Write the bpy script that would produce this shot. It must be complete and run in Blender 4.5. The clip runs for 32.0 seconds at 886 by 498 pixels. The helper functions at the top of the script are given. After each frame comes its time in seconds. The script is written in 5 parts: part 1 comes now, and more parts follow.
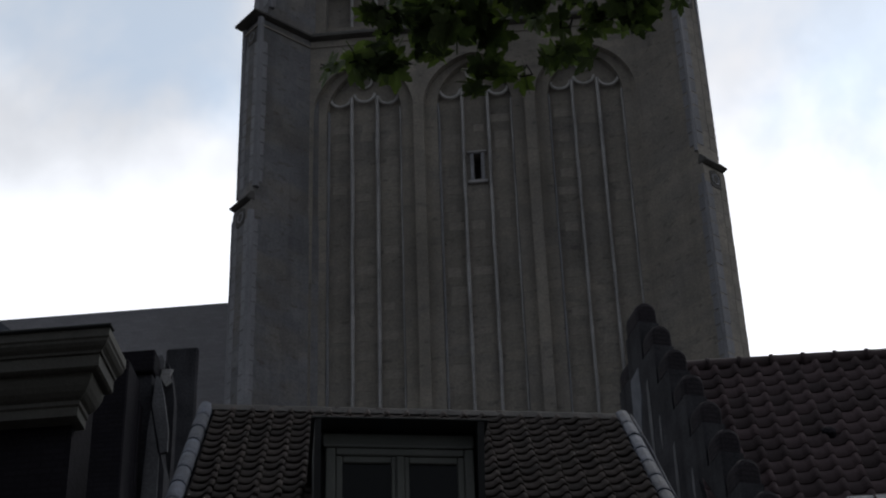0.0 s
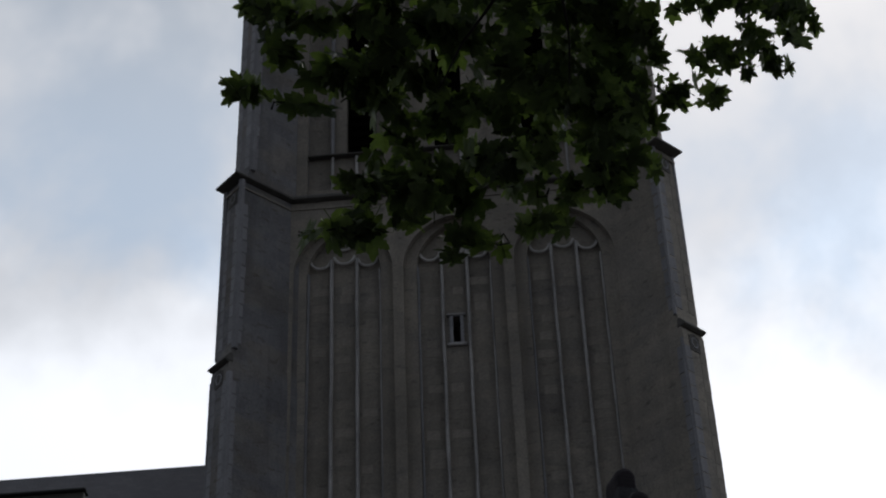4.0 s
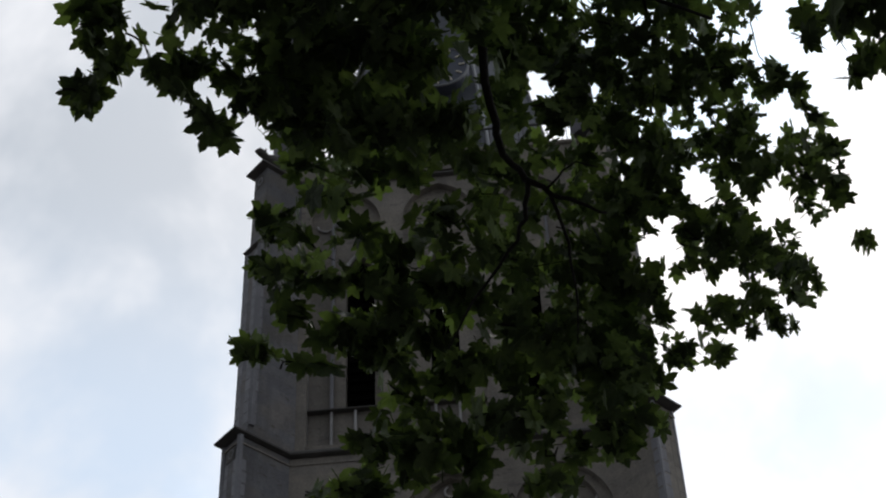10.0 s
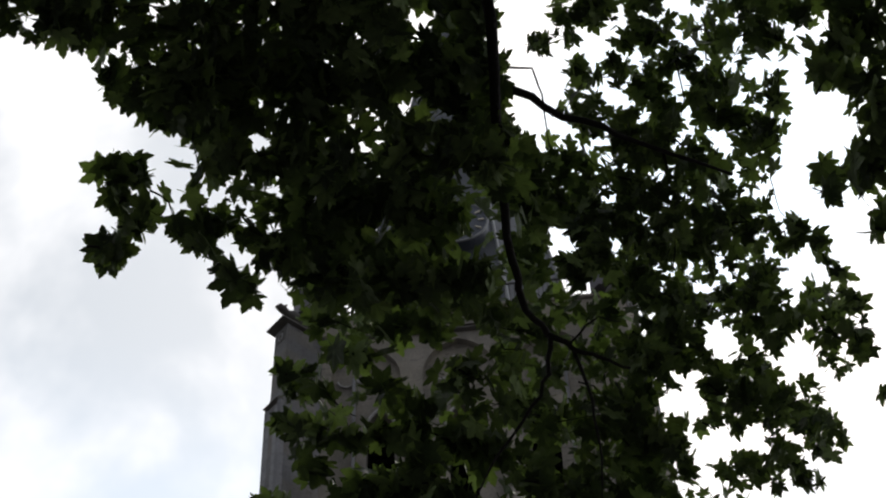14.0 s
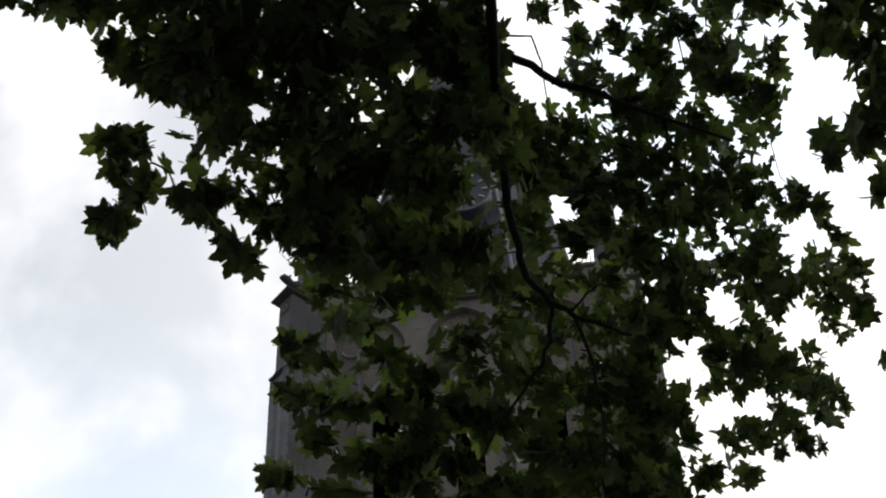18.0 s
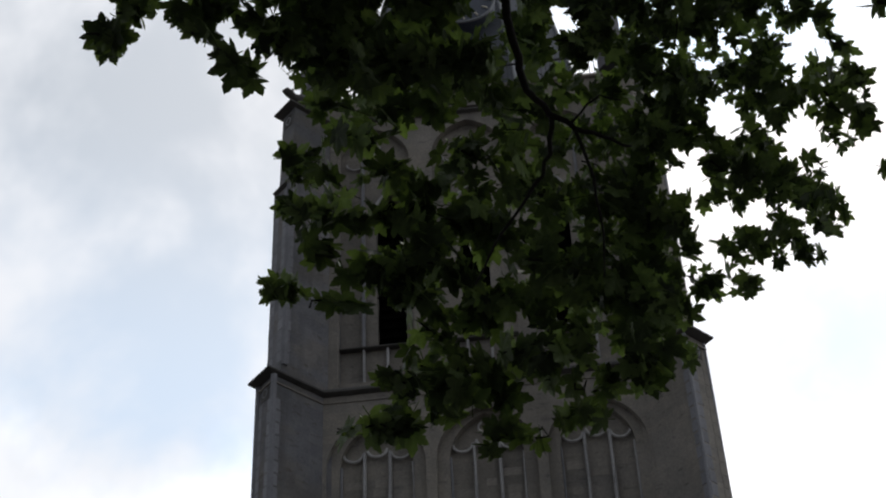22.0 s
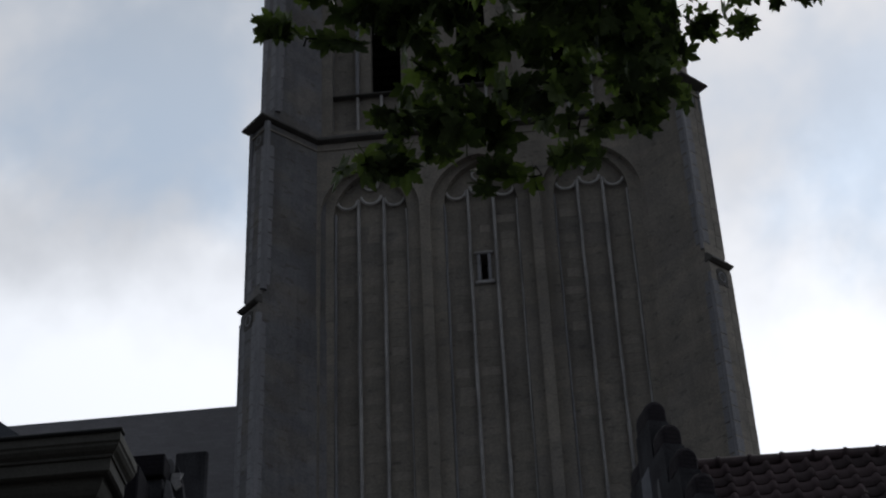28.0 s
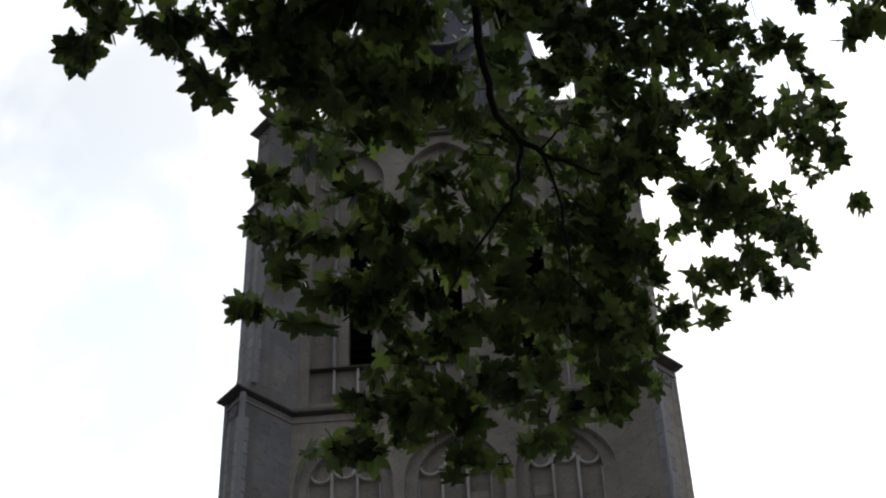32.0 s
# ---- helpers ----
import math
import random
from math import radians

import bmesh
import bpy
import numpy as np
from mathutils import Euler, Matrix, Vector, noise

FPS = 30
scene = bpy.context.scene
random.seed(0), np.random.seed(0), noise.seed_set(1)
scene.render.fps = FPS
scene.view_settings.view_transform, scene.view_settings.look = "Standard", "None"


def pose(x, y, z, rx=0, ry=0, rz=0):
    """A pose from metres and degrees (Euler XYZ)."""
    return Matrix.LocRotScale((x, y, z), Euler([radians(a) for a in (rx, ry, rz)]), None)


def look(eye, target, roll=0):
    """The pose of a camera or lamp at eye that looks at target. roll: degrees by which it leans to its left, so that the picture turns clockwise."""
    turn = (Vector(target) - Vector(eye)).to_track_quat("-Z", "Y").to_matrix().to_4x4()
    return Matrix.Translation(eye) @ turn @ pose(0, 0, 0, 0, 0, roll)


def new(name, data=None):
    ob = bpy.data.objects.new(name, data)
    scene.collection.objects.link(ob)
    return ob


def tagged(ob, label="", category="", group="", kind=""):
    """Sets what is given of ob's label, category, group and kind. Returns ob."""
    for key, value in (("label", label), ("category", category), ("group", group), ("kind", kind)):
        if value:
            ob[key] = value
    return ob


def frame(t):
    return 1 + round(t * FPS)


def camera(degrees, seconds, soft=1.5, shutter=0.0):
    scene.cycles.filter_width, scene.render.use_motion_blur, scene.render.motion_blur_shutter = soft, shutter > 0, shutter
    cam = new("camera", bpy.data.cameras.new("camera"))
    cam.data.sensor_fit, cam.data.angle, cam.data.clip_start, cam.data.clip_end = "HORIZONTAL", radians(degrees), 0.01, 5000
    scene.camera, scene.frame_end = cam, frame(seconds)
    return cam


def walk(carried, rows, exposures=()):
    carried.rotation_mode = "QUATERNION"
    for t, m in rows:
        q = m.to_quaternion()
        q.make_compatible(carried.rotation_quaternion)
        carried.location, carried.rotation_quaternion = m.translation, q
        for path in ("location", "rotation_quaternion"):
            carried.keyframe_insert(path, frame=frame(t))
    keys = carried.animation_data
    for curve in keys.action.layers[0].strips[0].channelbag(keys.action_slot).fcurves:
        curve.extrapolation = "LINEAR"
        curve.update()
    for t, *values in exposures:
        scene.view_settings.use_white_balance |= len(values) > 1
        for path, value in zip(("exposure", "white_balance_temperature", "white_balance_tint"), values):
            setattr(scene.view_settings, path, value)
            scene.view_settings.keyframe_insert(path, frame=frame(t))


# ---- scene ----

cam = camera(26.99, 32.0, soft=2.1)
ROWS = [
    (0, 0.015, 0.050, 1.594, 33.445, 4.568, -1.973),
    (0.5, 0.018, 0.047, 1.597, 34.938, 4.710, -1.763),
    (1, 0.022, 0.044, 1.593, 35.454, 4.494, -1.967),
    (1.5, 0.018, 0.044, 1.596, 35.810, 4.348, -2.182),
    (2, 0.030, 0.043, 1.594, 36.330, 4.157, -2.010),
    (2.5, 0.035, 0.037, 1.594, 36.922, 4.004, -2.172),
    (3, 0.028, 0.022, 1.611, 37.234, 4.024, -2.167),
    (3.5, 0.032, 0.031, 1.617, 37.980, 3.691, -2.020),
    (4, 0.030, 0.041, 1.621, 38.426, 3.564, -2.311),
    (4.5, 0.030, 0.026, 1.630, 39.897, 3.767, -2.089),
    (6.5, 0.051, -0.024, 1.581, 42.710, 3.821, -1.747),
    (7, 0.038, -0.028, 1.579, 43.556, 3.918, -1.793),
    (7.5, 0.039, -0.020, 1.572, 43.683, 3.920, -1.163),
    (8, 0.030, -0.027, 1.583, 44.780, 3.780, -1.078),
    (8.5, 0.014, -0.022, 1.600, 45.320, 3.501, -1.606),
    (9, 0.004, -0.013, 1.613, 45.629, 3.435, -1.738),
    (9.5, -0.009, -0.014, 1.614, 45.987, 3.235, -2.540),
    (10, -0.015, 0.003, 1.625, 46.275, 2.978, -2.791),
    (10.5, -0.019, -0.002, 1.619, 46.702, 3.279, -2.122),
    (11, -0.026, 0.003, 1.621, 48.075, 3.318, -1.798),
    (11.5, -0.028, -0.005, 1.619, 48.375, 3.183, -2.114),
    (12, -0.027, 0.003, 1.626, 49.052, 3.325, -2.218),
    (12.5, -0.027, 0.004, 1.624, 49.834, 3.101, -2.865),
    (13, -0.027, -0.001, 1.621, 50.355, 3.467, -3.061),
    (13.5, -0.026, -0.006, 1.621, 50.957, 3.569, -2.492),
    (14, -0.026, 0.001, 1.628, 51.106, 3.565, -2.538),
    (14.5, -0.025, -0.003, 1.625, 51.160, 3.378, -2.913),
    (16.5, -0.022, -0.015, 1.614, 51.897, 3.127, -3.365),
    (17, -0.024, -0.012, 1.615, 51.543, 3.634, -2.978),
    (17.5, -0.022, -0.011, 1.610, 50.126, 4.044, -2.571),
    (18, -0.014, -0.003, 1.619, 50.158, 3.827, -2.837),
    (18.5, -0.013, -0.000, 1.625, 49.406, 3.710, -3.224),
    (19, -0.013, -0.009, 1.618, 49.169, 3.664, -3.636),
    (19.5, -0.006, -0.008, 1.616, 48.796, 3.878, -3.470),
    (20, 0.007, -0.014, 1.613, 47.838, 3.911, -3.083),
    (20.5, 0.019, -0.008, 1.622, 47.138, 4.050, -2.882),
    (21, 0.026, -0.023, 1.605, 46.215, 4.329, -2.622),
    (21.5, 0.020, -0.036, 1.589, 45.324, 4.274, -2.940),
    (22, 0.003, -0.016, 1.603, 44.358, 4.447, -2.835),
    (22.5, -0.003, -0.004, 1.600, 43.461, 4.690, -2.678),
    (23, 0.003, -0.016, 1.592, 42.769, 4.551, -2.909),
    (23.5, -0.012, -0.012, 1.591, 41.606, 4.560, -3.272),
    (24, -0.018, 0.001, 1.588, 40.449, 4.694, -2.845),
    (24.5, -0.020, 0.000, 1.578, 40.170, 4.573, -2.827),
    (25, -0.018, -0.010, 1.557, 38.864, 4.783, -2.611),
    (25.5, -0.016, 0.002, 1.546, 37.633, 4.656, -2.389),
    (26, -0.019, 0.001, 1.542, 36.697, 4.520, -2.292),
    (26.5, -0.020, -0.015, 1.557, 35.073, 4.856, -2.188),
    (28.5, -0.002, -0.005, 1.548, 37.559, 4.448, -2.756),
    (29, -0.003, -0.002, 1.558, 38.693, 4.214, -2.978),
    (29.5, -0.009, 0.001, 1.566, 39.973, 4.008, -3.102),
    (30, -0.017, 0.013, 1.585, 41.011, 3.696, -3.015),
    (30.5, -0.008, 0.005, 1.588, 42.254, 3.596, -2.848),
    (31, 0.006, 0.010, 1.597, 42.757, 3.500, -2.770),
    (31.5, 0.028, 0.002, 1.613, 44.084, 3.487, -2.498),
    (32, 0.033, -0.003, 1.624, 45.003, 3.271, -2.286),
]
EXPOSURES = [
    (0, -0.42, 6350, 10), (0.6, -0.53, 6400, 10), (1.1, -0.56, 6400, 10), (2, -0.86, 6250, 10), (3.9, -0.66, 6300, 10), (4.5, -0.05, 6500, 10), (6.5, 0.38, 6690, 10), (8, 0.38, 6690, 10),
    (8.6, 0.1, 6530, 10), (9, -0.1, 6450, 10), (10.5, -0.07, 6500, 10), (11.5, 0.08, 6640, 10), (13, 0.22, 6690, 10), (17, 0.2, 6670, 10), (20, 0.2, 6630, 10),
    (21, -0.16, 6440, 10), (23, 0.06, 6530, 10), (24.5, -0.07, 6500, 10), (25.5, -0.27, 6420, 10), (26, -0.45, 6350, 10), (27.5, -0.68, 6280, 10), (29, -0.68, 6280, 10),
    (29.5, -0.3, 6450, 10), (30.2, 0.1, 6590, 10), (31, 0.46, 6680, 10), (32, 0.4, 6670, 10),
]


def view(t, x, y, z, tilt, turn, lean):
    return t, pose(x, y, z) @ pose(0, 0, 0, 0, 0, turn) @ pose(0, 0, 0, 90 + tilt) @ pose(0, 0, 0, 0, 0, lean)


walk(cam, [view(*row) for row in ROWS], EXPOSURES)

# ---- sky, sun ----
SUN_UP, SUN_TURN = 52.0, 14.0
world = bpy.data.worlds.new("sky")
scene.world = world
world.use_nodes = True
wn, wl = world.node_tree.nodes, world.node_tree.links
wn.clear()
w_out = wn.new("ShaderNodeOutputWorld")
w_bg = wn.new("ShaderNodeBackground")
w_bg.inputs["Strength"].default_value = 0.11
w_sky = wn.new("ShaderNodeTexSky")
w_sky.sky_type = "NISHITA"
w_sky.sun_disc = False
w_sky.sun_elevation, w_sky.sun_rotation = radians(SUN_UP), radians(SUN_TURN)
w_sky.air_density, w_sky.dust_density = 1.0, 2.0
w_co = wn.new("ShaderNodeTexCoord")
w_map = wn.new("ShaderNodeMapping")
w_map.inputs["Location"].default_value = (-17.79, 9.27, 2.37)
w_map.inputs["Scale"].default_value = (1.0, 1.0, 1.0)
w_noise = wn.new("ShaderNodeTexNoise")
w_noise.inputs["Scale"].default_value = 6.0
w_noise.inputs["Detail"].default_value = 5.0
w_noise.inputs["Roughness"].default_value = 0.53
w_noise.inputs["Distortion"].default_value = 0.15
w_ramp = wn.new("ShaderNodeValToRGB")
w_ramp.color_ramp.elements[0].position = 0.38
w_ramp.color_ramp.elements[1].position = 0.60
w_ramp.color_ramp.interpolation = "EASE"
w_cloud = wn.new("ShaderNodeMix")
w_cloud.data_type = "RGBA"
# the thin cloud between the bright heaps is blue low down and grey higher up
w_high = wn.new("ShaderNodeMapRange")
w_high.interpolation_type = "SMOOTHSTEP"
w_high.inputs["From Min"].default_value, w_high.inputs["From Max"].default_value = 0.62, 0.76
w_shade = wn.new("ShaderNodeMix")
w_shade.data_type = "RGBA"
w_shade.inputs[6].default_value, w_shade.inputs[7].default_value = (7.6, 9.05, 10.8, 1), (6.4, 6.95, 7.5, 1)
w_cloud.inputs[7].default_value = (10.85, 11.0, 11.25, 1)
# the clouds are brighter towards the hidden sun, darker away from it
w_dot = wn.new("ShaderNodeVectorMath")
w_dot.operation = "DOT_PRODUCT"
w_dot.inputs[1].default_value = (math.sin(radians(SUN_TURN)) * math.cos(radians(SUN_UP)), math.cos(radians(SUN_TURN)) * math.cos(radians(SUN_UP)), math.sin(radians(SUN_UP)))
w_gain = wn.new("ShaderNodeMapRange")
w_gain.inputs["From Min"].default_value, w_gain.inputs["From Max"].default_value = -0.2, 1.0
w_gain.inputs["To Min"].default_value, w_gain.inputs["To Max"].default_value = 0.125, 1.15
# a bright bank lies low, thinner grey cloud higher up
w_axis = wn.new("ShaderNodeSeparateXYZ")
w_low = wn.new("ShaderNodeMapRange")
w_low.inputs["From Min"].default_value, w_low.inputs["From Max"].default_value = 0.50, 0.64
w_low.inputs["To Min"].default_value, w_low.inputs["To Max"].default_value = 0.22, 0.0
w_heap = wn.new("ShaderNodeMath")
w_bank = wn.new("ShaderNodeMapRange")
w_bank.interpolation_type = "SMOOTHSTEP"
w_bank.inputs["From Min"].default_value, w_bank.inputs["From Max"].default_value = 0.54, 0.66
w_bank.inputs["To Min"].default_value, w_bank.inputs["To Max"].default_value = 1.43, 0.81
# the bank's upper edge is billowed, not level
w_edge = wn.new("ShaderNodeTexNoise")
w_edge.inputs["Scale"].default_value = 4.5
w_edge.inputs["Detail"].default_value = 6.0
w_wave = wn.new("ShaderNodeMath")
w_wave.operation = "MULTIPLY_ADD"
w_wave.inputs[1].default_value, w_wave.inputs[2].default_value = -0.40, 0.185
w_level = wn.new("ShaderNodeMath")
w_both = wn.new("ShaderNodeMath")
w_both.operation = "MULTIPLY"
# one thin, pale blue opening in the clouds
w_near = wn.new("ShaderNodeVectorMath")
w_near.operation = "DOT_PRODUCT"
w_near.inputs[1].default_value = (0.107, 0.598, 0.795)
w_open = wn.new("ShaderNodeMapRange")
w_open.interpolation_type = "SMOOTHSTEP"
w_open.inputs["From Min"].default_value, w_open.inputs["From Max"].default_value = math.cos(radians(6.5)), math.cos(radians(2))
w_open.inputs["To Max"].default_value = 0.75
w_blue = wn.new("ShaderNodeMix")
w_blue.data_type = "RGBA"
w_blue.inputs[7].default_value = (6.6, 9.6, 12.6, 1)
w_lit = wn.new("ShaderNodeVectorMath")
w_lit.operation = "SCALE"
w_mix = wn.new("ShaderNodeMix")
w_mix.data_type = "RGBA"
w_mix.inputs[0].default_value = 0.82
wl.new(w_co.outputs["Generated"], w_map.inputs["Vector"])
wl.new(w_map.outputs["Vector"], w_noise.inputs["Vector"])
wl.new(w_map.outputs["Vector"], w_edge.inputs["Vector"])
wl.new(w_edge.outputs["Fac"], w_wave.inputs[0])
wl.new(w_wave.outputs[0], w_level.inputs[0])
wl.new(w_axis.outputs[2], w_level.inputs[1])
wl.new(w_level.outputs[0], w_low.inputs["Value"])
wl.new(w_noise.outputs["Fac"], w_heap.inputs[0])
wl.new(w_low.outputs["Result"], w_heap.inputs[1])
wl.new(w_heap.outputs[0], w_ramp.inputs["Fac"])
wl.new(w_ramp.outputs["Color"], w_cloud.inputs[0])
wl.new(w_co.outputs["Generated"], w_dot.inputs[0])
wl.new(w_dot.outputs["Value"], w_gain.inputs["Value"])
wl.new(w_co.outputs["Generated"], w_near.inputs[0])
wl.new(w_near.outputs["Value"], w_open.inputs["Value"])
wl.new(w_open.outputs["Result"], w_blue.inputs[0])
wl.new(w_cloud.outputs[2], w_blue.inputs[6])
wl.new(w_blue.outputs[2], w_lit.inputs[0])
wl.new(w_co.outputs["Generated"], w_axis.inputs[0])
wl.new(w_level.outputs[0], w_bank.inputs["Value"])
wl.new(w_axis.outputs[2], w_high.inputs["Value"])
wl.new(w_high.outputs["Result"], w_shade.inputs[0])
wl.new(w_shade.outputs[2], w_cloud.inputs[6])
wl.new(w_gain.outputs["Result"], w_both.inputs[0])
wl.new(w_bank.outputs["Result"], w_both.inputs[1])
wl.new(w_both.outputs[0], w_lit.inputs["Scale"])
wl.new(w_sky.outputs["Color"], w_mix.inputs[6])
wl.new(w_lit.outputs["Vector"], w_mix.inputs[7])
wl.new(w_mix.outputs[2], w_bg.inputs["Color"])
wl.new(w_bg.outputs["Background"], w_out.inputs["Surface"])

sun_data = bpy.data.lights.new("sun", "SUN")
sun_data.energy, sun_data.angle, sun_data.color = 1.0, radians(12), (1.0, 0.96, 0.9)
sun = new("sun", sun_data)
sun.matrix_world = look((0, 0, 60), (-math.sin(radians(SUN_TURN)) * math.cos(radians(SUN_UP)), -math.cos(radians(SUN_TURN)) * math.cos(radians(SUN_UP)), 60 - math.sin(radians(SUN_UP))))


# ---- materials ----
def base_material(name, rough=0.8, metal=0.0):
    m = bpy.data.materials.new(name)
    m.use_nodes = True
    nt = m.node_tree
    bsdf = nt.nodes["Principled BSDF"]
    bsdf.inputs["Roughness"].default_value, bsdf.inputs["Metallic"].default_value = rough, metal
    return m, nt, bsdf


def worn(name, dark, light, rough=0.8, scale=3.0, fine=40.0, bump=0.3, metal=0.0, streak=0.0, courses=None, vary=0.0, joint=0.75, stain=0.25, uneven=0.0, tone=0.1, patch=None):
    """A weathered surface: broad stains and fine grain between two colours, rain streaks, faint courses, and a tone that differs from piece to piece."""
    m, nt, bsdf = base_material(name, rough, metal)
    n, l = nt.nodes, nt.links
    co = n.new("ShaderNodeTexCoord")

    def noise_at(s, stretch=(1, 1, 1), detail=4.0):
        mp = n.new("ShaderNodeMapping")
        mp.inputs["Scale"].default_value = stretch
        t = n.new("ShaderNodeTexNoise")
        t.inputs["Scale"].default_value, t.inputs["Detail"].default_value = s, detail
        l.new(co.outputs["Object"], mp.inputs["Vector"])
        l.new(mp.outputs["Vector"], t.inputs["Vector"])
        return t.outputs["Fac"]

    def mixed(fac, a, b, mode="MIX"):
        x = n.new("ShaderNodeMix")
        x.data_type, x.blend_type = "RGBA", mode
        for socket, value in ((x.inputs[0], fac), (x.inputs[6], a), (x.inputs[7], b)):
            if isinstance(value, bpy.types.NodeSocket):
                l.new(value, socket)
            elif isinstance(value, float):
                socket.default_value = value
            else:
                socket.default_value = (*value, 1)
        return x.outputs[2]

    def ramp(fac, lo, hi):
        r = n.new("ShaderNodeMapRange")
        r.inputs["From Min"].default_value, r.inputs["From Max"].default_value = lo, hi
        l.new(fac, r.inputs["Value"])
        return r.outputs["Result"]

    broad, grain = noise_at(scale), noise_at(fine)
    col = mixed(ramp(broad, 0.3, 0.7), dark, light)
    col = mixed(0.35, col, mixed(ramp(grain, 0.25, 0.75), tuple(0.55 * c for c in dark), tuple(min(1, 1.25 * c) for c in light)))
    if stain:
        col = mixed(ramp(noise_at(scale * 0.23, detail=6.0), 0.45, 0.75), col, mixed(stain, col, tuple(0.35 * c for c in dark)))
    if patch:
        col = mixed(ramp(noise_at(scale * 0.6, (1, 1, 1.6), detail=5.0), 0.48, 0.6), col, mixed(1.0, col, patch, "MULTIPLY"))
        col = mixed(ramp(noise_at(scale * 3.1, (1, 1, 2.2), detail=3.0), 0.60, 0.72), col, mixed(1.0, col, tuple(0.68 * c for c in patch), "MULTIPLY"))
    if streak:
        s = ramp(noise_at(scale * 2.0, (1, 1, 0.06)), 0.5, 0.75)
        f = n.new("ShaderNodeMath")
        f.operation = "MULTIPLY"
        f.inputs[1].default_value = streak
        l.new(s, f.inputs[0])
        col = mixed(f.outputs[0], col, tuple(0.4 * c for c in dark))
    height = grain
    if courses:
        sep = n.new("ShaderNodeSeparateXYZ")
        l.new(co.outputs["Object"], sep.inputs[0])
        add = n.new("ShaderNodeMath")
        l.new(sep.outputs[0], add.inputs[0])
        l.new(sep.outputs[1], add.inputs[1])
        comb = n.new("ShaderNodeCombineXYZ")
        l.new(add.outputs[0], comb.inputs[0])
        l.new(sep.outputs[2], comb.inputs[1])
        br = n.new("ShaderNodeTexBrick")
        br.inputs["Scale"].default_value = 1.0
        br.inputs["Brick Width"].default_value, br.inputs["Row Height"].default_value = courses
        br.inputs["Mortar Size"].default_value = 0.012
        br.inputs["Color1"].default_value, br.inputs["Color2"].default_value = (0.96 - tone, 0.96 - tone, 0.97 - tone, 1), (0.97 + tone, 0.96 + tone, 0.94 + tone, 1)
        br.inputs["Mortar"].default_value = (joint, joint, joint, 1)
        wob = n.new("ShaderNodeTexNoise")
        wob.inputs["Scale"].default_value = 2.5
        l.new(co.outputs["Object"], wob.inputs["Vector"])
        push = n.new("ShaderNodeVectorMath")
        push.operation = "MULTIPLY_ADD"
        push.inputs[1].default_value = (uneven, uneven * 0.4, 0)
        l.new(wob.outputs["Color"], push.inputs[0])
        l.new(comb.outputs[0], push.inputs[2])
        l.new(push.outputs[0], br.inputs["Vector"])
        col = mixed(1.0, col, br.outputs["Color"], "MULTIPLY")
    if vary:
        info = n.new("ShaderNodeObjectInfo")
        isl = n.new("ShaderNodeNewGeometry")
        add = n.new("ShaderNodeMath")
        l.new(info.outputs["Random"], add.inputs[0])
        l.new(isl.outputs["Random Per Island"], add.inputs[1])
        fr = n.new("ShaderNodeMath")
        fr.operation = "FRACT"
        l.new(add.outputs[0], fr.inputs[0])
        v = n.new("ShaderNodeMapRange")
        v.inputs["To Min"].default_value, v.inputs["To Max"].default_value = 1 - vary, 1 + vary
        l.new(fr.outputs[0], v.inputs["Value"])
        sc = n.new("ShaderNodeVectorMath")
        sc.operation = "SCALE"
        l.new(col, sc.inputs[0])
        l.new(v.outputs[0], sc.inputs["Scale"])
        col = sc.outputs["Vector"]
    l.new(col, bsdf.inputs["Base Color"])
    b = n.new("ShaderNodeBump")
    b.inputs["Strength"].default_value, b.inputs["Distance"].default_value = bump, 0.02
    l.new(height, b.inputs["Height"])
    l.new(b.outputs["Normal"], bsdf.inputs["Normal"])
    return m


